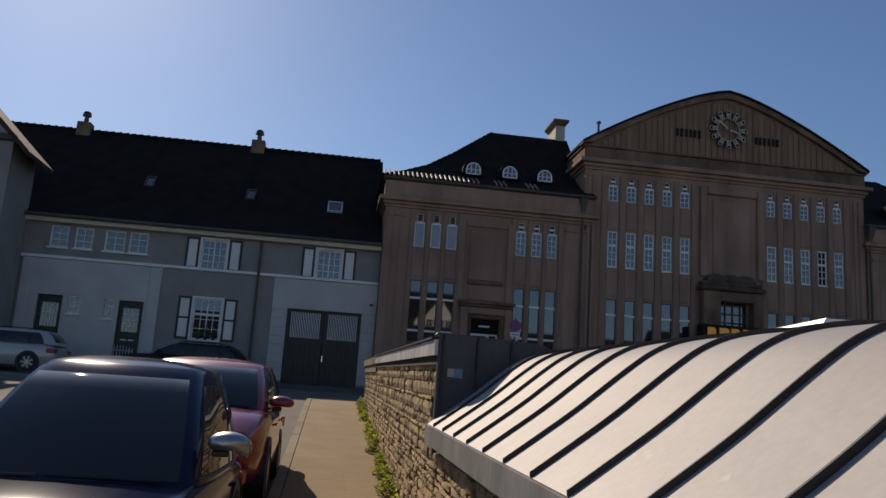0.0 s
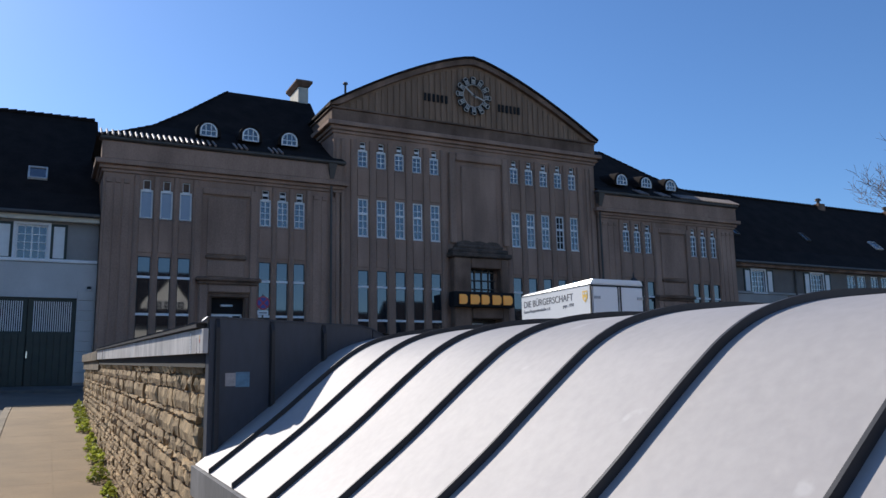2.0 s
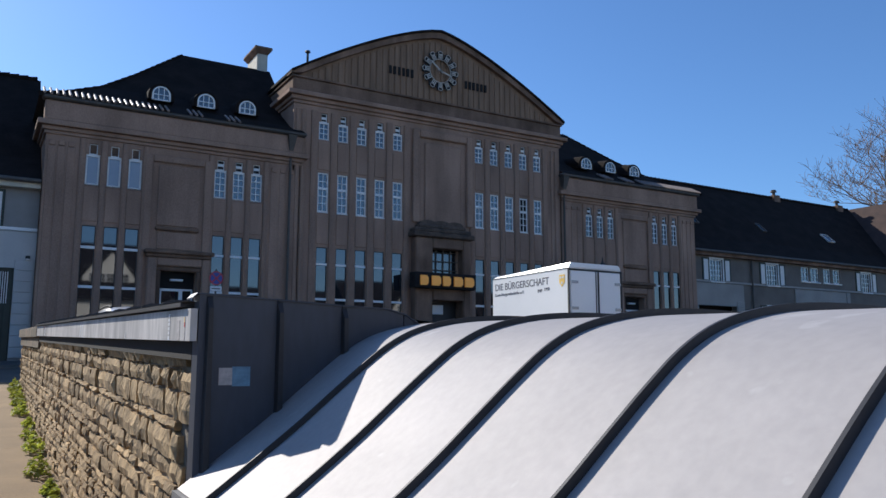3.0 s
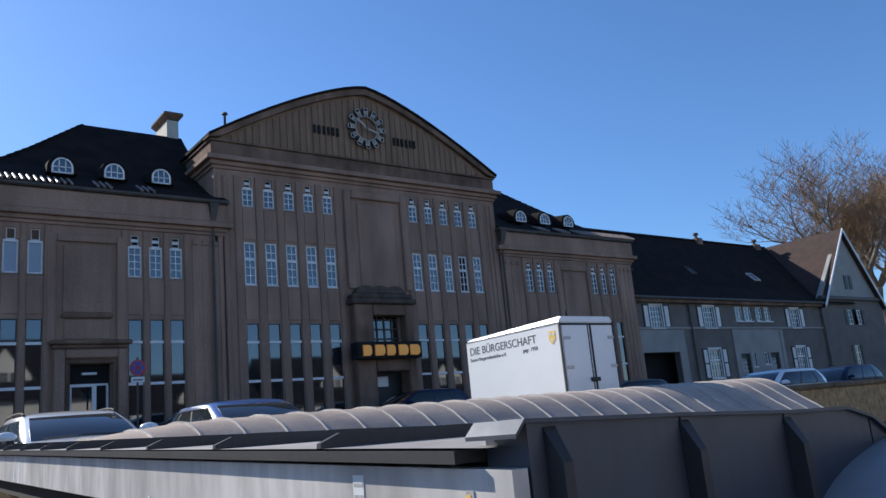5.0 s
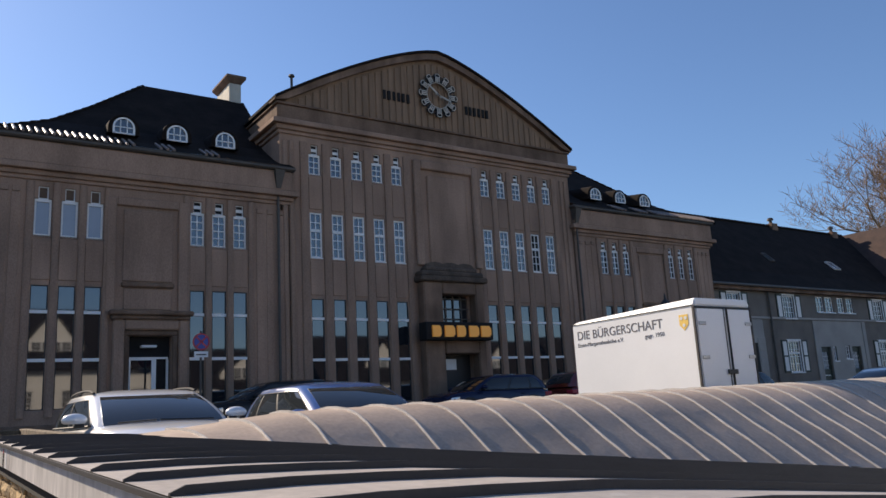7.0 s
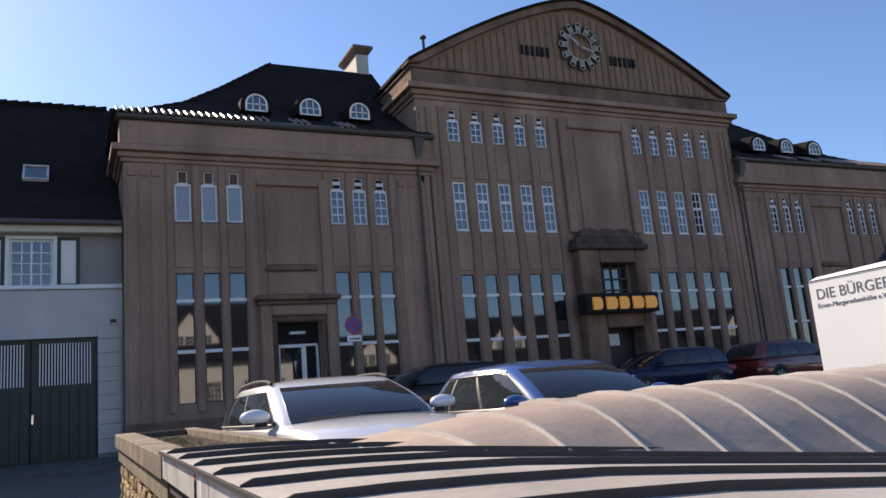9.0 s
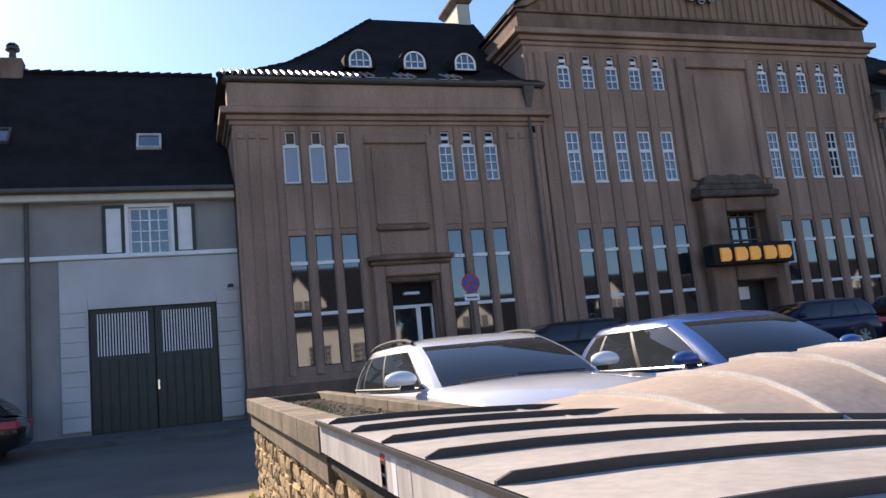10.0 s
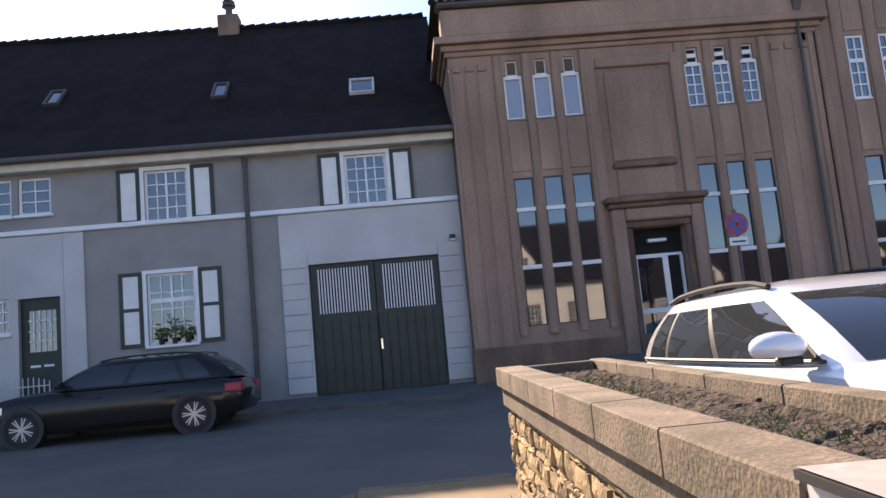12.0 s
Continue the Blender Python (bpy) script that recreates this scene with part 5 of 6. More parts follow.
    for k in (0.94, 0.84, 0.6, 0.3):
        rows_.append([bm.verts.new((xm + (q.x - xm) * k, q.y * k, zr + (Hh - zr) * (1 - k ** 2.6))) for q in edge])
    for r0, r1 in zip(rows_, rows_[1:]):
        for i in range(len(r0)):
            j = (i + 1) % len(r0)
            bm.faces.new((r0[i], r0[j], r1[j], r1[i]))
    bm.faces.new(rows_[-1])
    part("cabin", bm, paint_mat, c, smooth=50)

    def pane(nm, f, u0, u1, v0, v1, mt, n1=6, n2=5, off=0.007):
        """A thin curved pane lying on the shell f, between the fractions u and v."""
        b2 = bm_new()
        us = [lerp(u0, u1, i / n1) for i in range(n1 + 1)]
        vs = [lerp(v0, v1, k / n2) for k in range(n2 + 1)]
        lay = [[[b2.verts.new(f(u, v, o)) for v in vs] for u in us] for o in (-0.004, off)]
        for g in lay:
            for i in range(n1):
                for k in range(n2):
                    b2.faces.new((g[i][k], g[i + 1][k], g[i + 1][k + 1], g[i][k + 1]))
        rim_ = [(i, 0) for i in range(n1 + 1)] + [(n1, k) for k in range(1, n2 + 1)] + [(i, n2) for i in range(n1 - 1, -1, -1)] + [(0, k) for k in range(n2 - 1, 0, -1)]
        for (i, k), (i2, k2) in zip(rim_, rim_[1:] + rim_[:1]):
            b2.faces.new((lay[0][i][k], lay[0][i2][k2], lay[1][i2][k2], lay[1][i][k]))
        return part(nm, b2, mt, c, smooth=40)

    pane("windscreen", front, -0.95, 0.95, 0.05, wtop, PANE_C, 10, 6)
    pane("rear_window", rear, -0.9, 0.9, 0.25, 0.93, PANE_C, 8, 5)
    for s in (1, -1):
        cuts = ((0.03, 0.4), (0.435, 0.74), (0.775, 0.92)) if three else ((0.03, 0.52), (0.57, 0.95))
        pane("pillar_trim", lambda u, v, o: side(s, u, v, o), cuts[0][0] - 0.012, cuts[-1][1] + 0.01, 0.065, 0.855, BLACK, 10, 5, 0.003)
        for a0, a1 in cuts:
            pane("side_window", lambda u, v, o: side(s, u, v, o), a0, a1, 0.08, 0.84, PANE_C)
        for v in (0.05, 0.87) if trim else (0.05,):
            b2 = bm_new()
            sweep(b2, [side(s, 0.01 + 0.97 * i / 8, v, 0.008) for i in range(9)], 0.011, 5)
            part("window_trim", b2, trim or BLACK, c)
        b2 = bm_new()
        bmesh.ops.create_uvsphere(b2, u_segments=16, v_segments=10, radius=1.0, matrix=pose(xfb - 0.32, s * (hw + 0.055), belt + mirror_up) @ Matrix.Diagonal((0.1, 0.14, 0.075, 1)))
        for v in b2.verts:
            v.co.x = max(v.co.x, xfb - 0.345)
            v.co.z = max(v.co.z, belt + mirror_up - 0.045)
        mir = part("wing_mirror", b2, mirror_mat or paint_mat, c, smooth=50)
        b2 = bm_new()
        box(b2, xfb - 0.36, xfb - 0.28, min(s * wb, s * (hw + 0.06)), max(s * wb, s * (hw + 0.06)), belt + mirror_up - 0.09, belt + mirror_up - 0.05, 0.008)
        part("mirror_foot", b2, BLACK, mir)
        for x, z in ((0.35, belt * 0.8), (-0.75, belt * 0.82)):
            b2 = bm_new()
            box(b2, x - 0.24, x - 0.04, min(s * (hw - 0.01), s * (hw + 0.012)), max(s * (hw - 0.01), s * (hw + 0.012)), z, z + 0.03, 0.006)
            part("door_handle", b2, trim or paint_mat, c)
        b2 = bm_new()
        hexa(b2, [(hl - 0.42, s * hw * 0.6, nose * 0.72), (hl - 0.03, s * hw * 0.55, nose * 0.7), (hl - 0.2, s * hw * 0.9, nose * 0.74), (hl - 0.5, s * hw * 0.955, nose * 0.78),
                  (hl - 0.4, s * hw * 0.6, nose * 0.93), (hl - 0.06, s * hw * 0.55, nose * 0.88), (hl - 0.22, s * hw * 0.89, nose * 0.9), (hl - 0.5, s * hw * 0.95, nose * 0.93)])
        if lamps:
            b2.free()
        for k, (lx, ly, lz, lr) in enumerate(lamps):
            b2 = bm_new()
            bmesh.ops.create_uvsphere(b2, u_segments=20, v_segments=12, radius=1.0, matrix=pose(lx, s * ly, lz) @ Matrix.Diagonal((lr * 0.8, lr * 0.95, lr, 1)))
            hd = part("fog_light" if k else "headlight", b2, LAMP, c, smooth=60)
            b2 = bm_new()
            sweep(b2, [(lx + lr * 0.25, s * ly + lr * 0.97 * math.cos(i * 0.3927), lz + lr * 1.02 * math.sin(i * 0.3927)) for i in range(16)], 0.012, 5, True)
            part("bezel", b2, CHROME, hd)
        if not lamps:
            part("headlight", b2, LAMP, c)
        b2 = bm_new()
        box(b2, -hl + 0.0, -hl + 0.3, min(s * hw * 0.62, s * hw * 0.99), max(s * hw * 0.62, s * hw * 0.99), belt * 0.7, belt * 0.86, 0.02)
        part("tail_light", b2, RED_S, c)
        if rails:
            b2 = bm_new()
            pts = [Vector((lerp(xft - 0.1, xrt + 0.1, i / 8), s * (wr * 0.9), Hh - 0.06 + 0.055 * math.sin(math.pi * min(1, max(0, i / 8))) ** 0.5)) for i in range(9)]
            sweep(b2, pts, 0.018)
            part("roof_rail", b2, RUBBER if dark_rails else ALLOY, c, smooth=60)
        for x in (hl - 0.85, -hl + 0.85):
            b2 = bm_new()
            tube(b2, (x, s * (hw - 0.2), wheel), (x, s * (hw + 0.004), wheel), wheel + 0.06, n=24)
            part("wheel_arch", b2, BLACK, c)
            wh = new("wheel")
            wh.parent = c
            wh.matrix_basis = pose(x, s * (hw - 0.09), wheel)
            part("tyre", tyre_mesh(wheel), None, wh)
            part("rim", rim_mesh(wheel), None, wh, m=pose(0, 0, 0, 0, 0, 0 if s > 0 else 180))
    b2 = bm_new()
    box(b2, hl - 0.05, hl + 0.012, -hw * 0.55, hw * 0.55, 0.3, 0.46, 0.015)
    part("lower_grille", b2, BLACK, c)
    b2 = bm_new()
    box(b2, hl + 0.0, hl + 0.02, -0.26, 0.26, 0.47, 0.57, 0.004)
    part("number_plate", b2, WHITE, c)
    for s in (1, -1):
        b2 = bm_new()
        a, b = Vector((xfb + 0.03, s * 0.55, belt + 0.02)), Vector((xfb + 0.11, s * 0.02 - 0.12, belt + 0.035))
        tube(b2, a, b, 0.01, n=5)
        part("wiper", b2, BLACK, c)
    return c


wheel_cache = {}


def tyre_mesh(r):
    if ("t", r) not in wheel_cache:
        bm = bm_new()
        prof = [(r * 0.68, -0.1), (r * 0.93, -0.1), (r, -0.07), (r, 0.07), (r * 0.93, 0.1), (r * 0.68, 0.1)]
        n = 24
        vs = [[bm.verts.new((p[0] * math.cos(2 * math.pi * i / n), p[1], p[0] * math.sin(2 * math.pi * i / n))) for p in prof] for i in range(n)]
        for i in range(n):
            for k in range(len(prof)):
                k2 = (k + 1) % len(prof)
                bm.faces.new((vs[i][k], vs[(i + 1) % n][k], vs[(i + 1) % n][k2], vs[i][k2]))
        wheel_cache["t", r] = mesh_of(bm, RUBBER, 40)
    return wheel_cache["t", r]


def rim_mesh(r):
    if ("r", r) not in wheel_cache:
        bm = bm_new()
        n = 20
        for i in range(n):
            a, b = 2 * math.pi * i / n, 2 * math.pi * (i + 1) / n
            for r0, r1 in ((r * 0.62, r * 0.69),):
                hexa(bm, [(q * math.cos(t), 0.05, q * math.sin(t)) for q, t in ((r0, a), (r1, a), (r1, b), (r0, b))] + [(q * math.cos(t), 0.09, q * math.sin(t)) for q, t in ((r0, a), (r1, a), (r1, b), (r0, b))])
        for i in range(14):
            a = 2 * math.pi * (i // 2) / 7 + (0.13 if i % 2 else -0.13)
            k = len(bm.verts)
            box(bm, r * 0.1, r * 0.64, 0.06, 0.095, -0.011, 0.011)
            bm.verts.ensure_lookup_table()
            for v in bm.verts[k:]:
                v.co = pose(0, 0, 0, 0, math.degrees(a), 0) @ v.co
        tube(bm, (0, 0.05, 0), (0, 0.1, 0), r * 0.16, n=12)
        wheel_cache["r", r] = mesh_of(bm, ALLOY)
    return wheel_cache["r", r]


PANE_C = glass("car_glass", (0.03, 0.034, 0.036), 0.02, 1.5)
PANE_C.node_tree.nodes["Principled BSDF"].inputs["Specular IOR Level"].default_value = 0.55
LAMP = mat("headlamp", (0.55, 0.56, 0.58), 0.12, metal=0.4, vary=0.1, bump=0.0, coat=1.0)
P_WHITE, P_BLUE, P_NAVY, P_RED, P_BLACK, P_SILVER, P_DRED = (paint(n, c) for n, c in (("white_car_paint", (0.8, 0.8, 0.8)), ("blue_car_paint", (0.04, 0.105, 0.31)), ("navy_car_paint", (0.012, 0.018, 0.05)), ("red_car_paint", (0.30, 0.015, 0.03)), ("black_car_paint", (0.02, 0.018, 0.017)), ("silver_car_paint", (0.42, 0.41, 0.39)), ("dark_red_car_paint", (0.16, 0.015, 0.012))))


def put_car(name, label, mt, x, y, turn, z=None, **kw):
    return car(name, label, mt, (x, y, gz(x, y) if z is None else z), turn, **kw)


put_car("white_estate", "white estate car with roof rails parked nose to the planter", P_WHITE, 3.45, 19.35, -90, z=1.86, L=4.5, W=1.78, Hh=1.53, belt=1.07, nose=0.95, xfb=1.0, xft=0.1, xrt=-1.75, xrb=-2.15, rails=True)
put_car("blue_car", "bright blue hatchback beside the white car", P_BLUE, 6.27, 19.45, -90, z=1.87, L=4.35, W=1.86, Hh=1.55, belt=0.99, nose=0.86, xfb=1.02, xft=0.12, xrt=-1.6, xrb=-2.05, trim=CHROME)
put_car("navy_car", "dark navy small car with silver mirrors parked at the kerb", P_NAVY, -0.9, 6.3, -90, z=0.6, L=3.72, W=1.68, Hh=1.64, belt=0.84, nose=0.7, xfb=0.66, xft=-0.18, xrt=-1.5, xrb=-1.78, three=False, mirror_mat=ALLOY, crown=0.08, wtop=0.9, roofw=0.72, mirror_up=0.25)
put_car("red_car", "small round red hatchback parked behind the navy car", P_RED, -0.76, 10.1, -90, z=0.91, L=3.6, W=1.63, Hh=1.49, belt=0.93, nose=0.79, xfb=0.85, xft=0.15, xrt=-1.3, xrb=-1.65, three=False, wheel=0.3, lamps=((1.73, 0.6, 0.585, 0.1), (1.79, 0.57, 0.4, 0.05)))
put_car("black_estate", "black estate car with alloy wheels in front of the terrace", P_BLACK, -4.6, 30.4, 180, z=2.1, L=4.7, W=1.83, Hh=1.46, belt=0.95, nose=0.8, xfb=1.1, xft=0.3, xrt=-1.7, xrb=-2.2, rails=True)
put_car("silver_car", "silver grey estate car in front of the terrace", P_SILVER, -11.0, 30.4, 180, z=2.12, L=4.3, W=1.78, Hh=1.5, belt=0.97, rails=True)
put_car("black_car", "black car in the shade before the stone building", P_BLACK, 9.4, 30.2, 180, L=4.2, Hh=1.45, belt=0.93)
put_car("dark_blue_car", "dark blue car in the shade before the stone building", P_NAVY, 17.0, 30.2, 180, L=4.3, Hh=1.45, belt=0.93)
put_car("dark_red_car", "dark red car in the shade before the stone building", P_DRED, 22.3, 30.2, 0, L=4.4, Hh=1.5, belt=0.95)
put_car("white_car", "white hatchback parked on the far side of the square", P_WHITE, 23.6, 20.3, 180, L=4.3, Hh=1.48, belt=0.95, z=1.95)
put_car("grey_car", "dark grey car parked on the far side of the square", P_NAVY, 29.3, 21.2, 180, L=4.4, Hh=1.48, belt=0.95, z=2.0)
put_car("dark_hatchback", "dark hatchback behind the box trailer", P_BLACK, 20.8, 24.0, 180, L=4.2, Hh=1.45, belt=0.93, z=2.1)

# ---- box trailer ----
tr = thing("box_trailer", "white box trailer with lettered side and double rear doors", "trailer", at=(12.5, 18.7, 1.86))
TW, TL, T0, T1 = 0.76, 1.48, 0.55, 2.52
bm = bm_new()
box(bm, -TW, TW, -TL + 0.03, TL, T0, T1, 0.02)
part("box_body", bm, TRUCK, tr)
bm = bm_new()
hexa(bm, [(-TW - 0.01, -TL, T1), (TW + 0.01, -TL, T1), (TW + 0.01, TL + 0.01, T1), (-TW - 0.01, TL + 0.01, T1), (-TW + 0.05, -TL, T1 + 0.13), (TW - 0.05, -TL, T1 + 0.13), (TW - 0.05, TL - 0.1, T1 + 0.06), (-TW + 0.05, TL - 0.1, T1 + 0.06)])
bmesh.ops.bevel(bm, geom=bm.edges[:], offset=0.02, segments=2, affect="EDGES")
part("roof_cap", bm, TRUCK, tr)
for s in (-1, 1):
    bm = bm_new()
    x0, x1 = sorted((s * 0.015, s * (TW - 0.05)))
    box(bm, x0, x1, -TL - 0.012, -TL + 0.03, T0 + 0.05, T1 - 0.05, 0.008)
    d = part("rear_door", bm, TRUCK, tr)
    for z in (T0 + 0.3, T0 + 1.1, T1 - 0.3):
        bm = bm_new()
        box(bm, s * (TW - 0.14) - 0.08, s * (TW - 0.14) + 0.1, -TL - 0.028, -TL - 0.012, z - 0.03, z + 0.03, 0.005)
        part("hinge", bm, ALLOY, d)
bm = bm_new()
tube(bm, (0.05, -TL - 0.03, T0 + 0.06), (0.05, -TL - 0.03, T1 - 0.04), 0.018, n=8)
box(bm, -0.1, 0.16, -TL - 0.05, -TL - 0.02, 1.36, 1.44, 0.008)
part("lock_bar", bm, BLACK, tr)
for x in (-TW - 0.004, TW + 0.004):
    bm = bm_new()
    box(bm, x - 0.015, x + 0.015, -TL - 0.006, -TL + 0.035, T0, T1, 0.004)
    part("corner_post", bm, PIPE, tr)
bm = bm_new()
box(bm, -TW + 0.03, TW - 0.03, -TL, TL + 0.05, T0 - 0.12, T0)
box(bm, -0.05, 0.05, TL + 0.05, TL + 1.2, T0 - 0.1, T0 - 0.02)
part("chassis", bm, PIPE, tr)
for s in (-1, 1):
    wh = new("wheel")
    wh.parent = tr
    wh.matrix_basis = pose(s * (TW - 0.1), -0.1, 0.3, 0, 0, 0 if s > 0 else 180) @ pose(0, 0, 0, 0, 0, -90)
    part("tyre", tyre_mesh(0.3), None, wh)
    part("rim", rim_mesh(0.3), None, wh)


bm = bm_new()
box(bm, -TW - 0.012, -TW + 0.002, -TL - 0.002, TL + 0.004, T1 - 0.008, T1 + 0.004)
part("roof_seal", bm, BLACK, tr)
bm = bm_new()
box(bm, -TW + 0.012, TW - 0.012, -TL - 0.014, -TL + 0.02, T1 - 0.045, T1 - 0.012)
part("door_header", bm, BLACK, tr)
bm = bm_new()
box(bm, -0.014, 0.014, -TL - 0.008, -TL + 0.02, T0 + 0.04, T1 - 0.046)
part("door_seal", bm, BLACK, tr)
LETTER = mat("grey_lettering", (0.12, 0.115, 0.125), 0.6, vary=0.1, bump=0.0)


def words(text, size, parent, m, material, name):
    cu = bpy.data.curves.new("t", "FONT")
    cu.body, cu.size, cu.extrude = text, size, 0.002
    tmp = new("t", cu)
    dg = bpy.context.evaluated_depsgraph_get()
    me = bpy.data.meshes.new_from_object(tmp.evaluated_get(dg))
    bpy.data.objects.remove(tmp)
    me.materials.clear()
    me.materials.append(material)
    return part(name, me, None, parent, m=m)


side = pose(-TW - 0.003, TL - 0.12, 2.22, 90, 0, -90)
words("DIE BÜRGERSCHAFT", 0.235, tr, side, LETTER, "lettering")
words("Essen-Margarethenhöhe e.V.", 0.105, tr, side @ pose(0.0, -0.14, 0), LETTER, "lettering")
words("gegr. 1950", 0.105, tr, side @ pose(1.72, -0.14, 0), LETTER, "lettering")
bm = bm_new()
xprism(bm, [(0, 0.27), (0.19, 0.27), (0.19, 0.1), (0.095, 0.0), (0, 0.1)], 0, 0.004)
sh = part("shield", bm, YELLOW, tr, "small yellow shield", m=pose(-TW - 0.006, -TL + 0.14, 2.12))
for y, z in ((0.05, 0.21), (0.14, 0.21), (0.095, 0.09)):
    bm = bm_new()
    tube(bm, (-0.004, y, z), (0, y, z), 0.03, n=10)
    part("roundel", bm, WHITE, sh)

# ---- no-parking sign ----
ns = thing("parking_sign", "round blue and red no-stopping sign on a grey post", "sign", at=(7.48, 30.2, gz(7.48, 30.2)))
zs_ = 5.08 - gz(7.48, 30.2)
bm = bm_new()
tube(bm, (0, 0.03, 0), (0, 0.03, zs_ + 0.3), 0.032, n=10)
part("post", bm, PIPE, ns, smooth=50)
bm = bm_new()
tube(bm, (0, -0.012, zs_), (0, 0, zs_), 0.235, n=28)
part("red_rim", bm, RED_S, ns)
bm = bm_new()
tube(bm, (0, -0.018, zs_), (0, -0.012, zs_), 0.19, n=28)
part("blue_disc", bm, BLUE_S, ns)
for a in (45, 135):
    bm = bm_new()
    box(bm, -0.2, 0.2, -0.022, -0.017, -0.022, 0.022)
    part("red_bar", bm, RED_S, ns, m=pose(0, 0, zs_, 0, a, 0))
bm = bm_new()
box(bm, -0.19, 0.19, -0.012, 0, zs_ - 0.42, zs_ - 0.26, 0.008)
pl = part("plate", bm, WHITE, ns)
bm = bm_new()
box(bm, -0.14, 0.14, -0.014, -0.012, zs_ - 0.365, zs_ - 0.33)
part("plate_bar", bm, BLACK, pl)

# ---- stickers on the zinc ----
def sticker(x, y, z, w, h, mt, face, label, bars=()):
    s = thing("sticker", label, "sticker", "stickers on the zinc", at=(x, y, z), turn=0 if face == "y" else -90)
    bm = bm_new()
    box(bm, 0, w, -0.0006, 0.002, 0, h)
    part("paper", bm, mt, s)
    for a, b, c_, d, m2 in bars:
        bm = bm_new()
        box(bm, a * w, b * w, -0.0012, -0.0004, c_ * h, d * h)
        part("print", bm, m2, s)
    return s


STK_B = mat("sticker_blue", (0.16, 0.30, 0.42), 0.6, vary=0.3, scale=20, bump=0.0)
STK_W = mat("sticker_pale", (0.5, 0.46, 0.44), 0.7, vary=0.25, scale=15, bump=0.05)
STK_R = mat("sticker_red", (0.5, 0.05, 0.04), 0.6, vary=0.3, scale=15, bump=0.0)
sticker(1.655, 7.162, 2.255, 0.075, 0.08, STK_B, "y", "faded pale blue sticker on the dark zinc panel")
sticker(1.6, 7.162, 2.26, 0.055, 0.07, STK_W, "y", "torn pale sticker on the dark zinc panel")
for y, h, w, mt, lb, bars in ((7.55, 0.115, 0.035, WHITE, "white ruled paper strip on the fascia", [(0.1, 0.9, k / 6, k / 6 + 0.05, STK_W) for k in range(1, 6)]), (7.35, 0.085, 0.06, STK_W, "torn white sticker scrap on the fascia", ()), (7.25, 0.1, 0.018, STK_W, "narrow torn sticker with red and yellow print on the fascia", [(0, 1, 0.55, 0.75, STK_R), (0, 0.6, 0.75, 0.95, YELLOW)]),
                           (8.75, 0.03, 0.018, WHITE, "tiny white paper scrap on the fascia", ()), (15.05, 0.12, 0.07, WHITE, "black and red sticker with white print bars", [(0, 1, 0.8, 1, STK_R), (0, 1, 0, 0.8, BLACK), (0.12, 0.88, 0.45, 0.7, WHITE), (0.12, 0.88, 0.1, 0.35, WHITE)]),
                           (14.9, 0.12, 0.06, WHITE, "torn white poster remnant on the fascia", ()), (14.72, 0.12, 0.05, STK_W, "torn pale poster remnant on the fascia", ()), (10.9, 0.1, 0.04, WHITE, "torn white paper strip on the fascia", ()), (11.05, 0.1, 0.03, WHITE, "torn white paper strip on the fascia", ())):
    sticker(1.477, y + w, eave2(y) - 0.16, w, h, mt, "x", lb, bars)

# ---- weeds at the foot of the wall ----
def weed(x, y, r, n, seed):
    rnd = random.Random(seed)
    w = thing("weed_clump", "low bright green weeds at the foot of the wall", "weed", "weeds along the wall", at=(x, y, street(y) + 0.05))
    bm = bm_new()
    for i in range(n):
        a, d, z = rnd.uniform(0, 6.28), r * rnd.random() ** 0.6, rnd.uniform(0.02, r * 1.0)
        c0 = Vector((d * math.cos(a) * 0.55, d * math.sin(a) * 1.3, z * (1.2 - d / r)))
        q = Euler((rnd.uniform(-0.9, 0.9), rnd.uniform(-0.9, 0.9), rnd.uniform(0, 6.28))).to_matrix()
        s = rnd.uniform(0.018, 0.036)
        vs = [bm.verts.new(c0 + q @ Vector(p) * s) for p in ((0, -1.3, 0), (0.7, -0.3, 0.15), (0.45, 0.8, 0.1), (0, 1.3, -0.1), (-0.45, 0.8, 0.1), (-0.7, -0.3, 0.15))]
        bm.faces.new(vs[:4])
        bm.faces.new((vs[0], vs[3], vs[4], vs[5]))
    part("leaves", bm, LEAF, w)
    bm = bm_new()
    for i in range(8):
        a = rnd.uniform(0, 6.28)
        tube(bm, (0, 0, -0.02), (r * 0.4 * math.cos(a), r * 0.8 * math.sin(a), r * 0.7), 0.003, 0.002, 4)
    part("stems", bm, LEAF, w)


rw_ = random.Random(3)
for k, y in enumerate((8.2, 9.1, 10.2, 10.9, 11.5, 12.2, 13.0, 14.3, 15.2, 16.4, 17.3, 18.3, 19.2, 20.1, 20.9)):
    weed(1.42 + rw_.uniform(-0.05, 0.03), y + rw_.uniform(-0.2, 0.2), rw_.uniform(0.12, 0.24), rw_.randint(70, 150), k)
for k in range(34):
    y = rw_.uniform(16.8, 21.2)
    w = thing("planter_sprout", "tiny green sprouts on the planter soil", "weed", "sprouts in the planter", at=(rw_.uniform(1.75, 2.1), y, ptop(y) - 0.09))
    bm = bm_new()
    for i in range(16):
        a, l = rw_.uniform(0, 6.28), rw_.uniform(0.02, 0.06)
        p = Vector((rw_.uniform(-0.08, 0.08), rw_.uniform(-0.15, 0.15), 0))
        v = [bm.verts.new(p + Vector(q)) for q in ((-0.004, 0, 0), (0.004, 0, 0), (l * math.cos(a), l * math.sin(a), l))]
        bm.faces.new(v)
    part("leaves", bm, SPROUT, w)

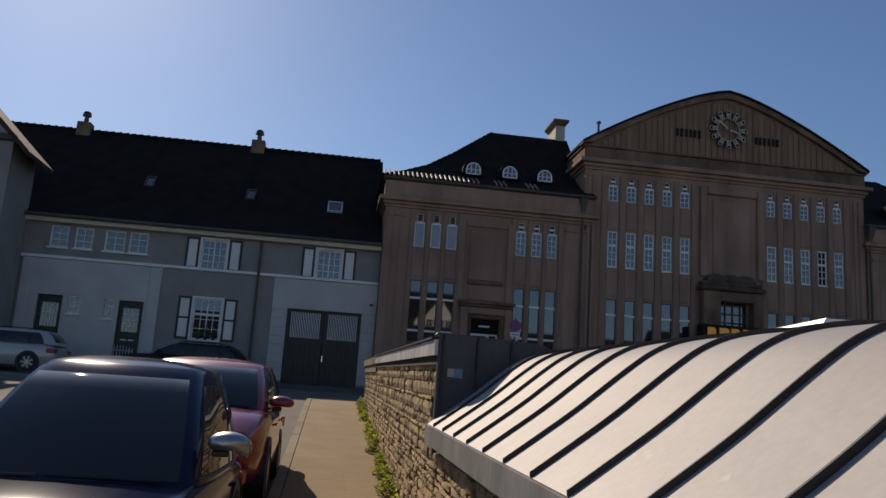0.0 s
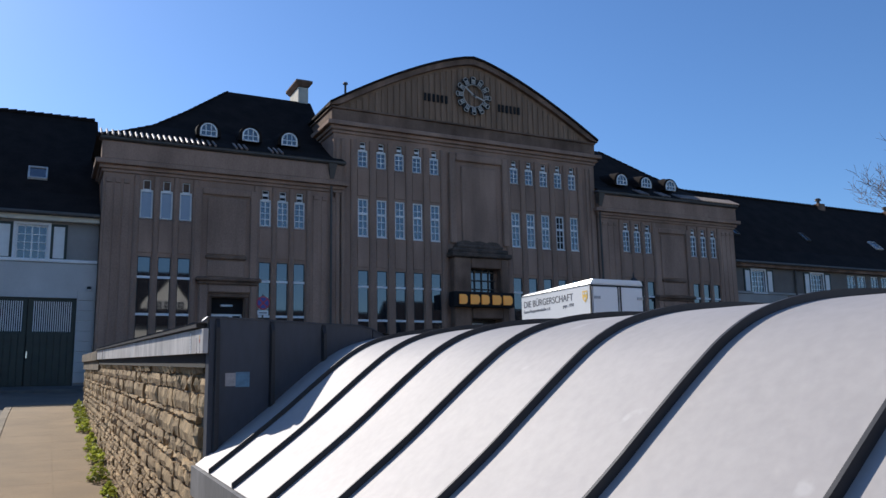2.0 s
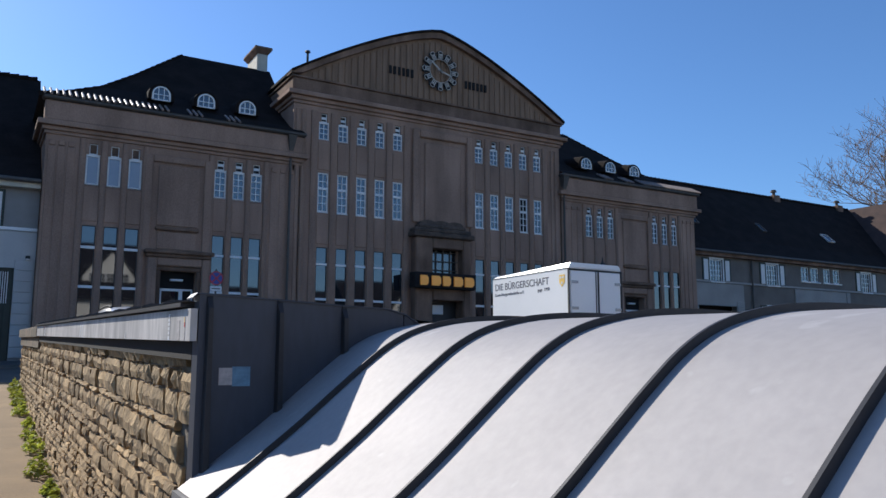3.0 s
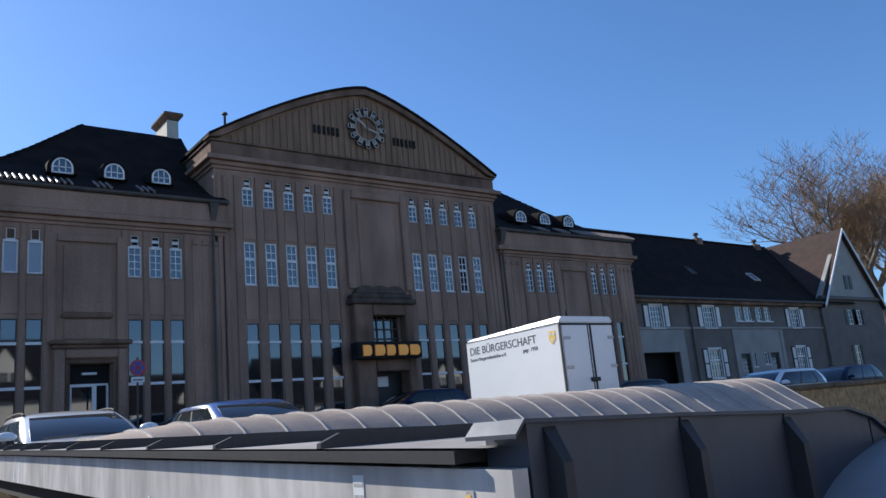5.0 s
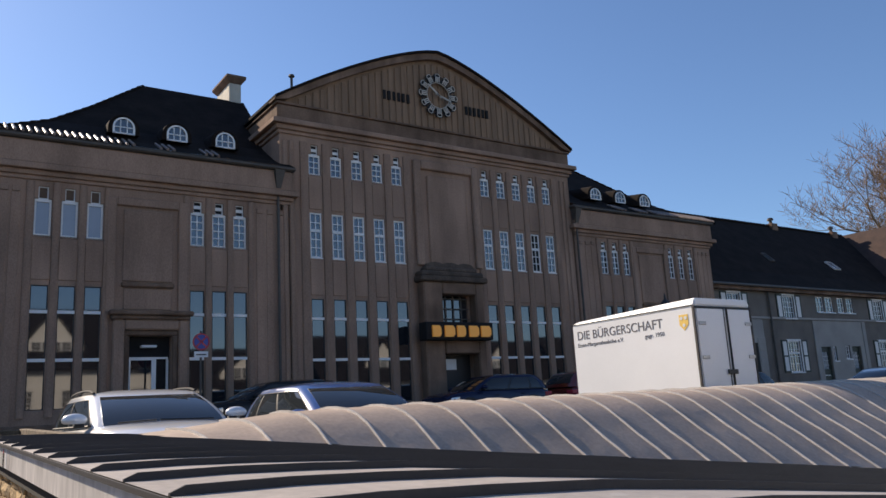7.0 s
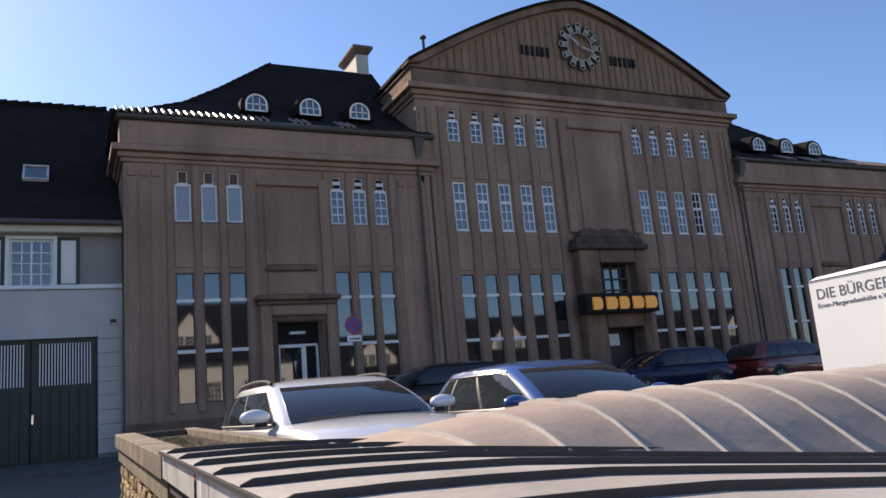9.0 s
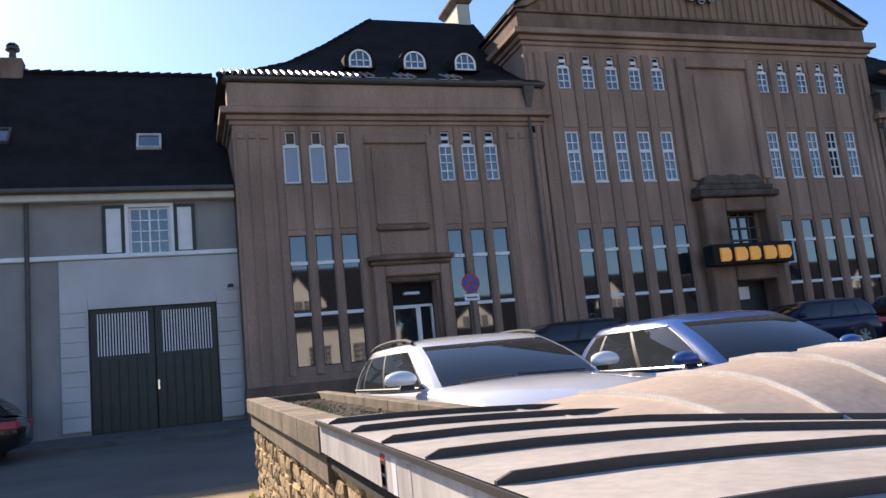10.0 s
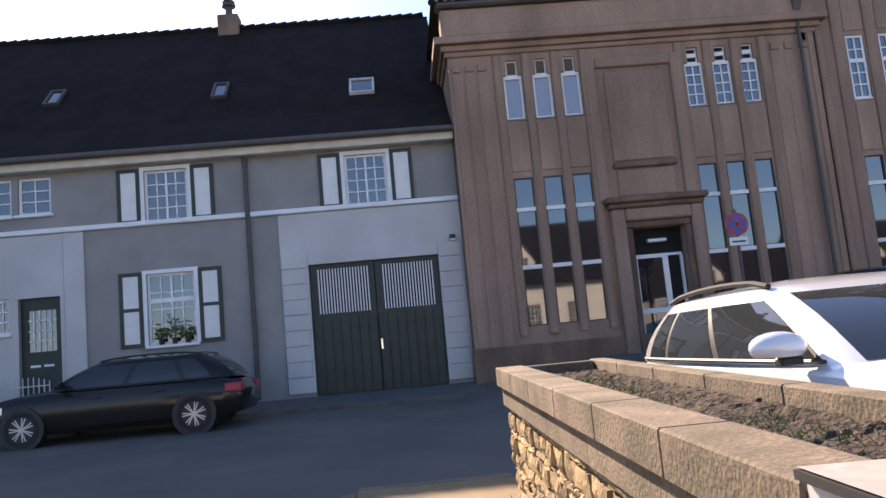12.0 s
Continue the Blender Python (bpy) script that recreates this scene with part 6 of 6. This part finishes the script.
# ---- pavement before the houses ----
bm = bm_new()
for a, b in ((-30, 2.3), (33.4, 70)):
    hexa(bm, [(a, 31.3, 1.8), (b, 31.3, 1.8), (b, 33.5, 1.8), (a, 33.5, 1.8), (a, 31.3, 2.24), (b, 31.3, 2.24), (b, 33.5, 2.36), (a, 33.5, 2.36)])
single("house_pavement", bm, PAVE_D, "grey paved footway in front of the houses", "pavement", kind="structure")
bm = bm_new()
for k in range(2):
    hexa(bm, [(-9.5 + k * 2.2, 26.9, street(26.9) + 0.002), (-8.2 + k * 2.2, 26.98, street(26.98) + 0.002), (-8.2 + k * 2.2, 27.08, street(27.08) + 0.002), (-9.5 + k * 2.2, 27.0, street(27.0) + 0.002),
              (-9.5 + k * 2.2, 26.9, street(26.9) + 0.006), (-8.2 + k * 2.2, 26.98, street(26.98) + 0.006), (-8.2 + k * 2.2, 27.08, street(27.08) + 0.006), (-9.5 + k * 2.2, 27.0, street(27.0) + 0.006)])
single("road_marking", bm, WHITE_R, "worn pale broken line on the street", "marking", kind="structure")

# ---- stone planter wall on the far side ----
fw = thing("low_stone_wall", "low rough sandstone wall with pale coping", "wall")
bm = bm_new()
box(bm, 16.7, 23.0, 16.4, 16.8, 1.5, 2.7, 0.03)
part("wall_body", bm, SAND_J, fw)
for k in range(6):
    bm = bm_new()
    box(bm, 16.66 + k * 1.06, 16.66 + k * 1.06 + 1.052, 16.33, 16.87, 2.7, 2.82, 0.015)
    part("coping_stone", bm, COPE, fw)


# ---- bare trees ----
def tree(x, y, z, height, seed, depth=6):
    rnd = random.Random(seed)
    t = thing("bare_tree", "large bare leafless tree with a wide crown of fine brown twigs", "tree", "bare trees", at=(x, y, z))
    tr_, tw = bm_new(), bm_new()

    def grow(p, d, ln, r, lev):
        q = p
        for s in range(3):
            lift = 0.22 if lev else 0.05
            d2 = (d + Vector((rnd.uniform(-0.26, 0.26), rnd.uniform(-0.26, 0.26), rnd.uniform(-0.12, lift)))).normalized()
            e = q + d2 * ln / 3
            r2 = r * 0.87
            tube(tr_ if lev < 3 else tw, q, e, r, r2, 8 if lev < 2 else (5 if lev < 4 else 3))
            q, d, r = e, d2, r2
            if lev > 0 and lev < depth and rnd.random() < (0.9 if lev < 5 else 0.7):
                a = rnd.uniform(0, 6.28)
                nd = (d * 0.6 + Vector((math.cos(a), math.sin(a), rnd.uniform(-0.15, 0.7)))).normalized()
                grow(q, nd, ln * rnd.uniform(0.5, 0.68), max(0.016, r * 0.5), lev + 1)
        if lev < depth:
            n = 5 if lev == 0 else 2
            for k in range(n):
                a = 6.283 * (k + rnd.uniform(-0.3, 0.3)) / n + seed
                out = 1.0 if lev == 0 else 0.55
                nd = (d + Vector((math.cos(a) * out, math.sin(a) * out, rnd.uniform(0.0, 0.25)))).normalized()
                grow(q, nd, ln * (rnd.uniform(0.42, 0.54) if lev == 0 else rnd.uniform(0.62, 0.8)), max(0.016, r * rnd.uniform(0.6, 0.75)), lev + 1)

    grow(Vector((0, 0, 0)), Vector((0.02, 0.05, 1)), height * 0.36, height * 0.02, 0)
    part("trunk", tr_, BARK, t, smooth=60)
    part("crown", tw, TWIG, t)


tree(71.5, 37.0, 2.5, 27.5, 5)
tree(81.0, 41.0, 2.5, 27.0, 8)


# ---- houses across the street, behind the walk ----
def opposite(x, y, w, hgt, rise, label):
    o = thing("opposite_house", label, "house", "houses across the street", at=(x, y, gz(x, y) - 0.3))
    hs = []
    n = int(w / 2.4)
    for k in range(n):
        for z in (1.2, 4.2) if hgt > 5 else (1.2,):
            if z + 1.7 < hgt:
                xx = (k + 0.5) * w / n - 0.6
                hs.append((xx, xx + 1.2, z, z + 1.7))
    bm = bm_new()
    wall_y(bm, 0, w, 0, hgt, -0.35, 0, hs)
    box(bm, 0, w, -9, -8.7, 0, hgt)
    box(bm, 0, 0.3, -8.7, -0.35, 0, hgt)
    box(bm, w - 0.3, w, -8.7, -0.35, 0, hgt)
    part("wall", bm, WHITE_O, o)
    bm = bm_new()
    for s in (0, 1):
        ya, yb = (0.5, -4.5) if s == 0 else (-9.5, -4.5)
        hexa(bm, [(-0.4, ya, hgt - 0.2), (w + 0.4, ya, hgt - 0.2), (w + 0.4, yb, hgt + rise - 0.2), (-0.4, yb, hgt + rise - 0.2), (-0.4, ya, hgt), (w + 0.4, ya, hgt), (w + 0.4, yb, hgt + rise), (-0.4, yb, hgt + rise)])
    part("roof", bm, ROOF, o)
    # gabled dormer above the eave, towards the square
    c, g, z0 = w * 0.42, 1.75, hgt + 0.95
    bm = bm_new()
    prism(bm, [(c - g, z0), (c + g, z0), (c + g * 0.9, z0 + 0.9), (c, hgt + rise * 0.78), (c - g * 0.9, z0 + 0.9)], -4.4, -0.9)
    part("gabled_dormer", bm, WHITE_O, o)
    for s in (-1, 1):
        bm = bm_new()
        e, t2 = (c + s * (g + 0.25), z0 + 0.75), (c, hgt + rise * 0.78 + 0.1)
        prism(bm, [e, t2, (t2[0], t2[1] + 0.14), (e[0], e[1] + 0.14)], -4.4, -0.7)
        part("dormer_roof", bm, ROOF, o)
    for dx in (-1.15, -0.38, 0.39):
        window(o, c + dx, z0 + 0.15, 0.72, 1.05, -0.88, 2, 3, 0, 0.06, 0.04)
    for q in hs:
        window(o, q[0], q[2], q[1] - q[0], q[3] - q[2], -0.2, 4, 4, 0, 0.07, 0.04)
    # unlit rooms again shown by a near-black sheet
    bm = bm_new()
    box(bm, 0.4, w - 0.4, -1.4, -1.3, 0.1, hgt - 0.1)
    part("dark_interior", bm, DARKIN, o)


opposite(5.0, -10.0, 13.0, 7.6, 5.2, "white rendered house with dark roof and cross gable")
opposite(21.0, -12.0, 12.0, 5.6, 4.2, "white rendered house with steep dark roof")
opposite(34.5, -12.0, 14.0, 6.2, 4.9, "white rendered house with steep dark roof")
opposite(50.0, -12.0, 13.0, 5.9, 4.7, "white rendered house with steep dark roof")
opposite(64.5, -12.0, 14.0, 6.2, 4.9, "white rendered house with steep dark roof")
opposite(-14.0, -12.0, 13.0, 6.0, 4.5, "white rendered house with steep dark roof")
stones()
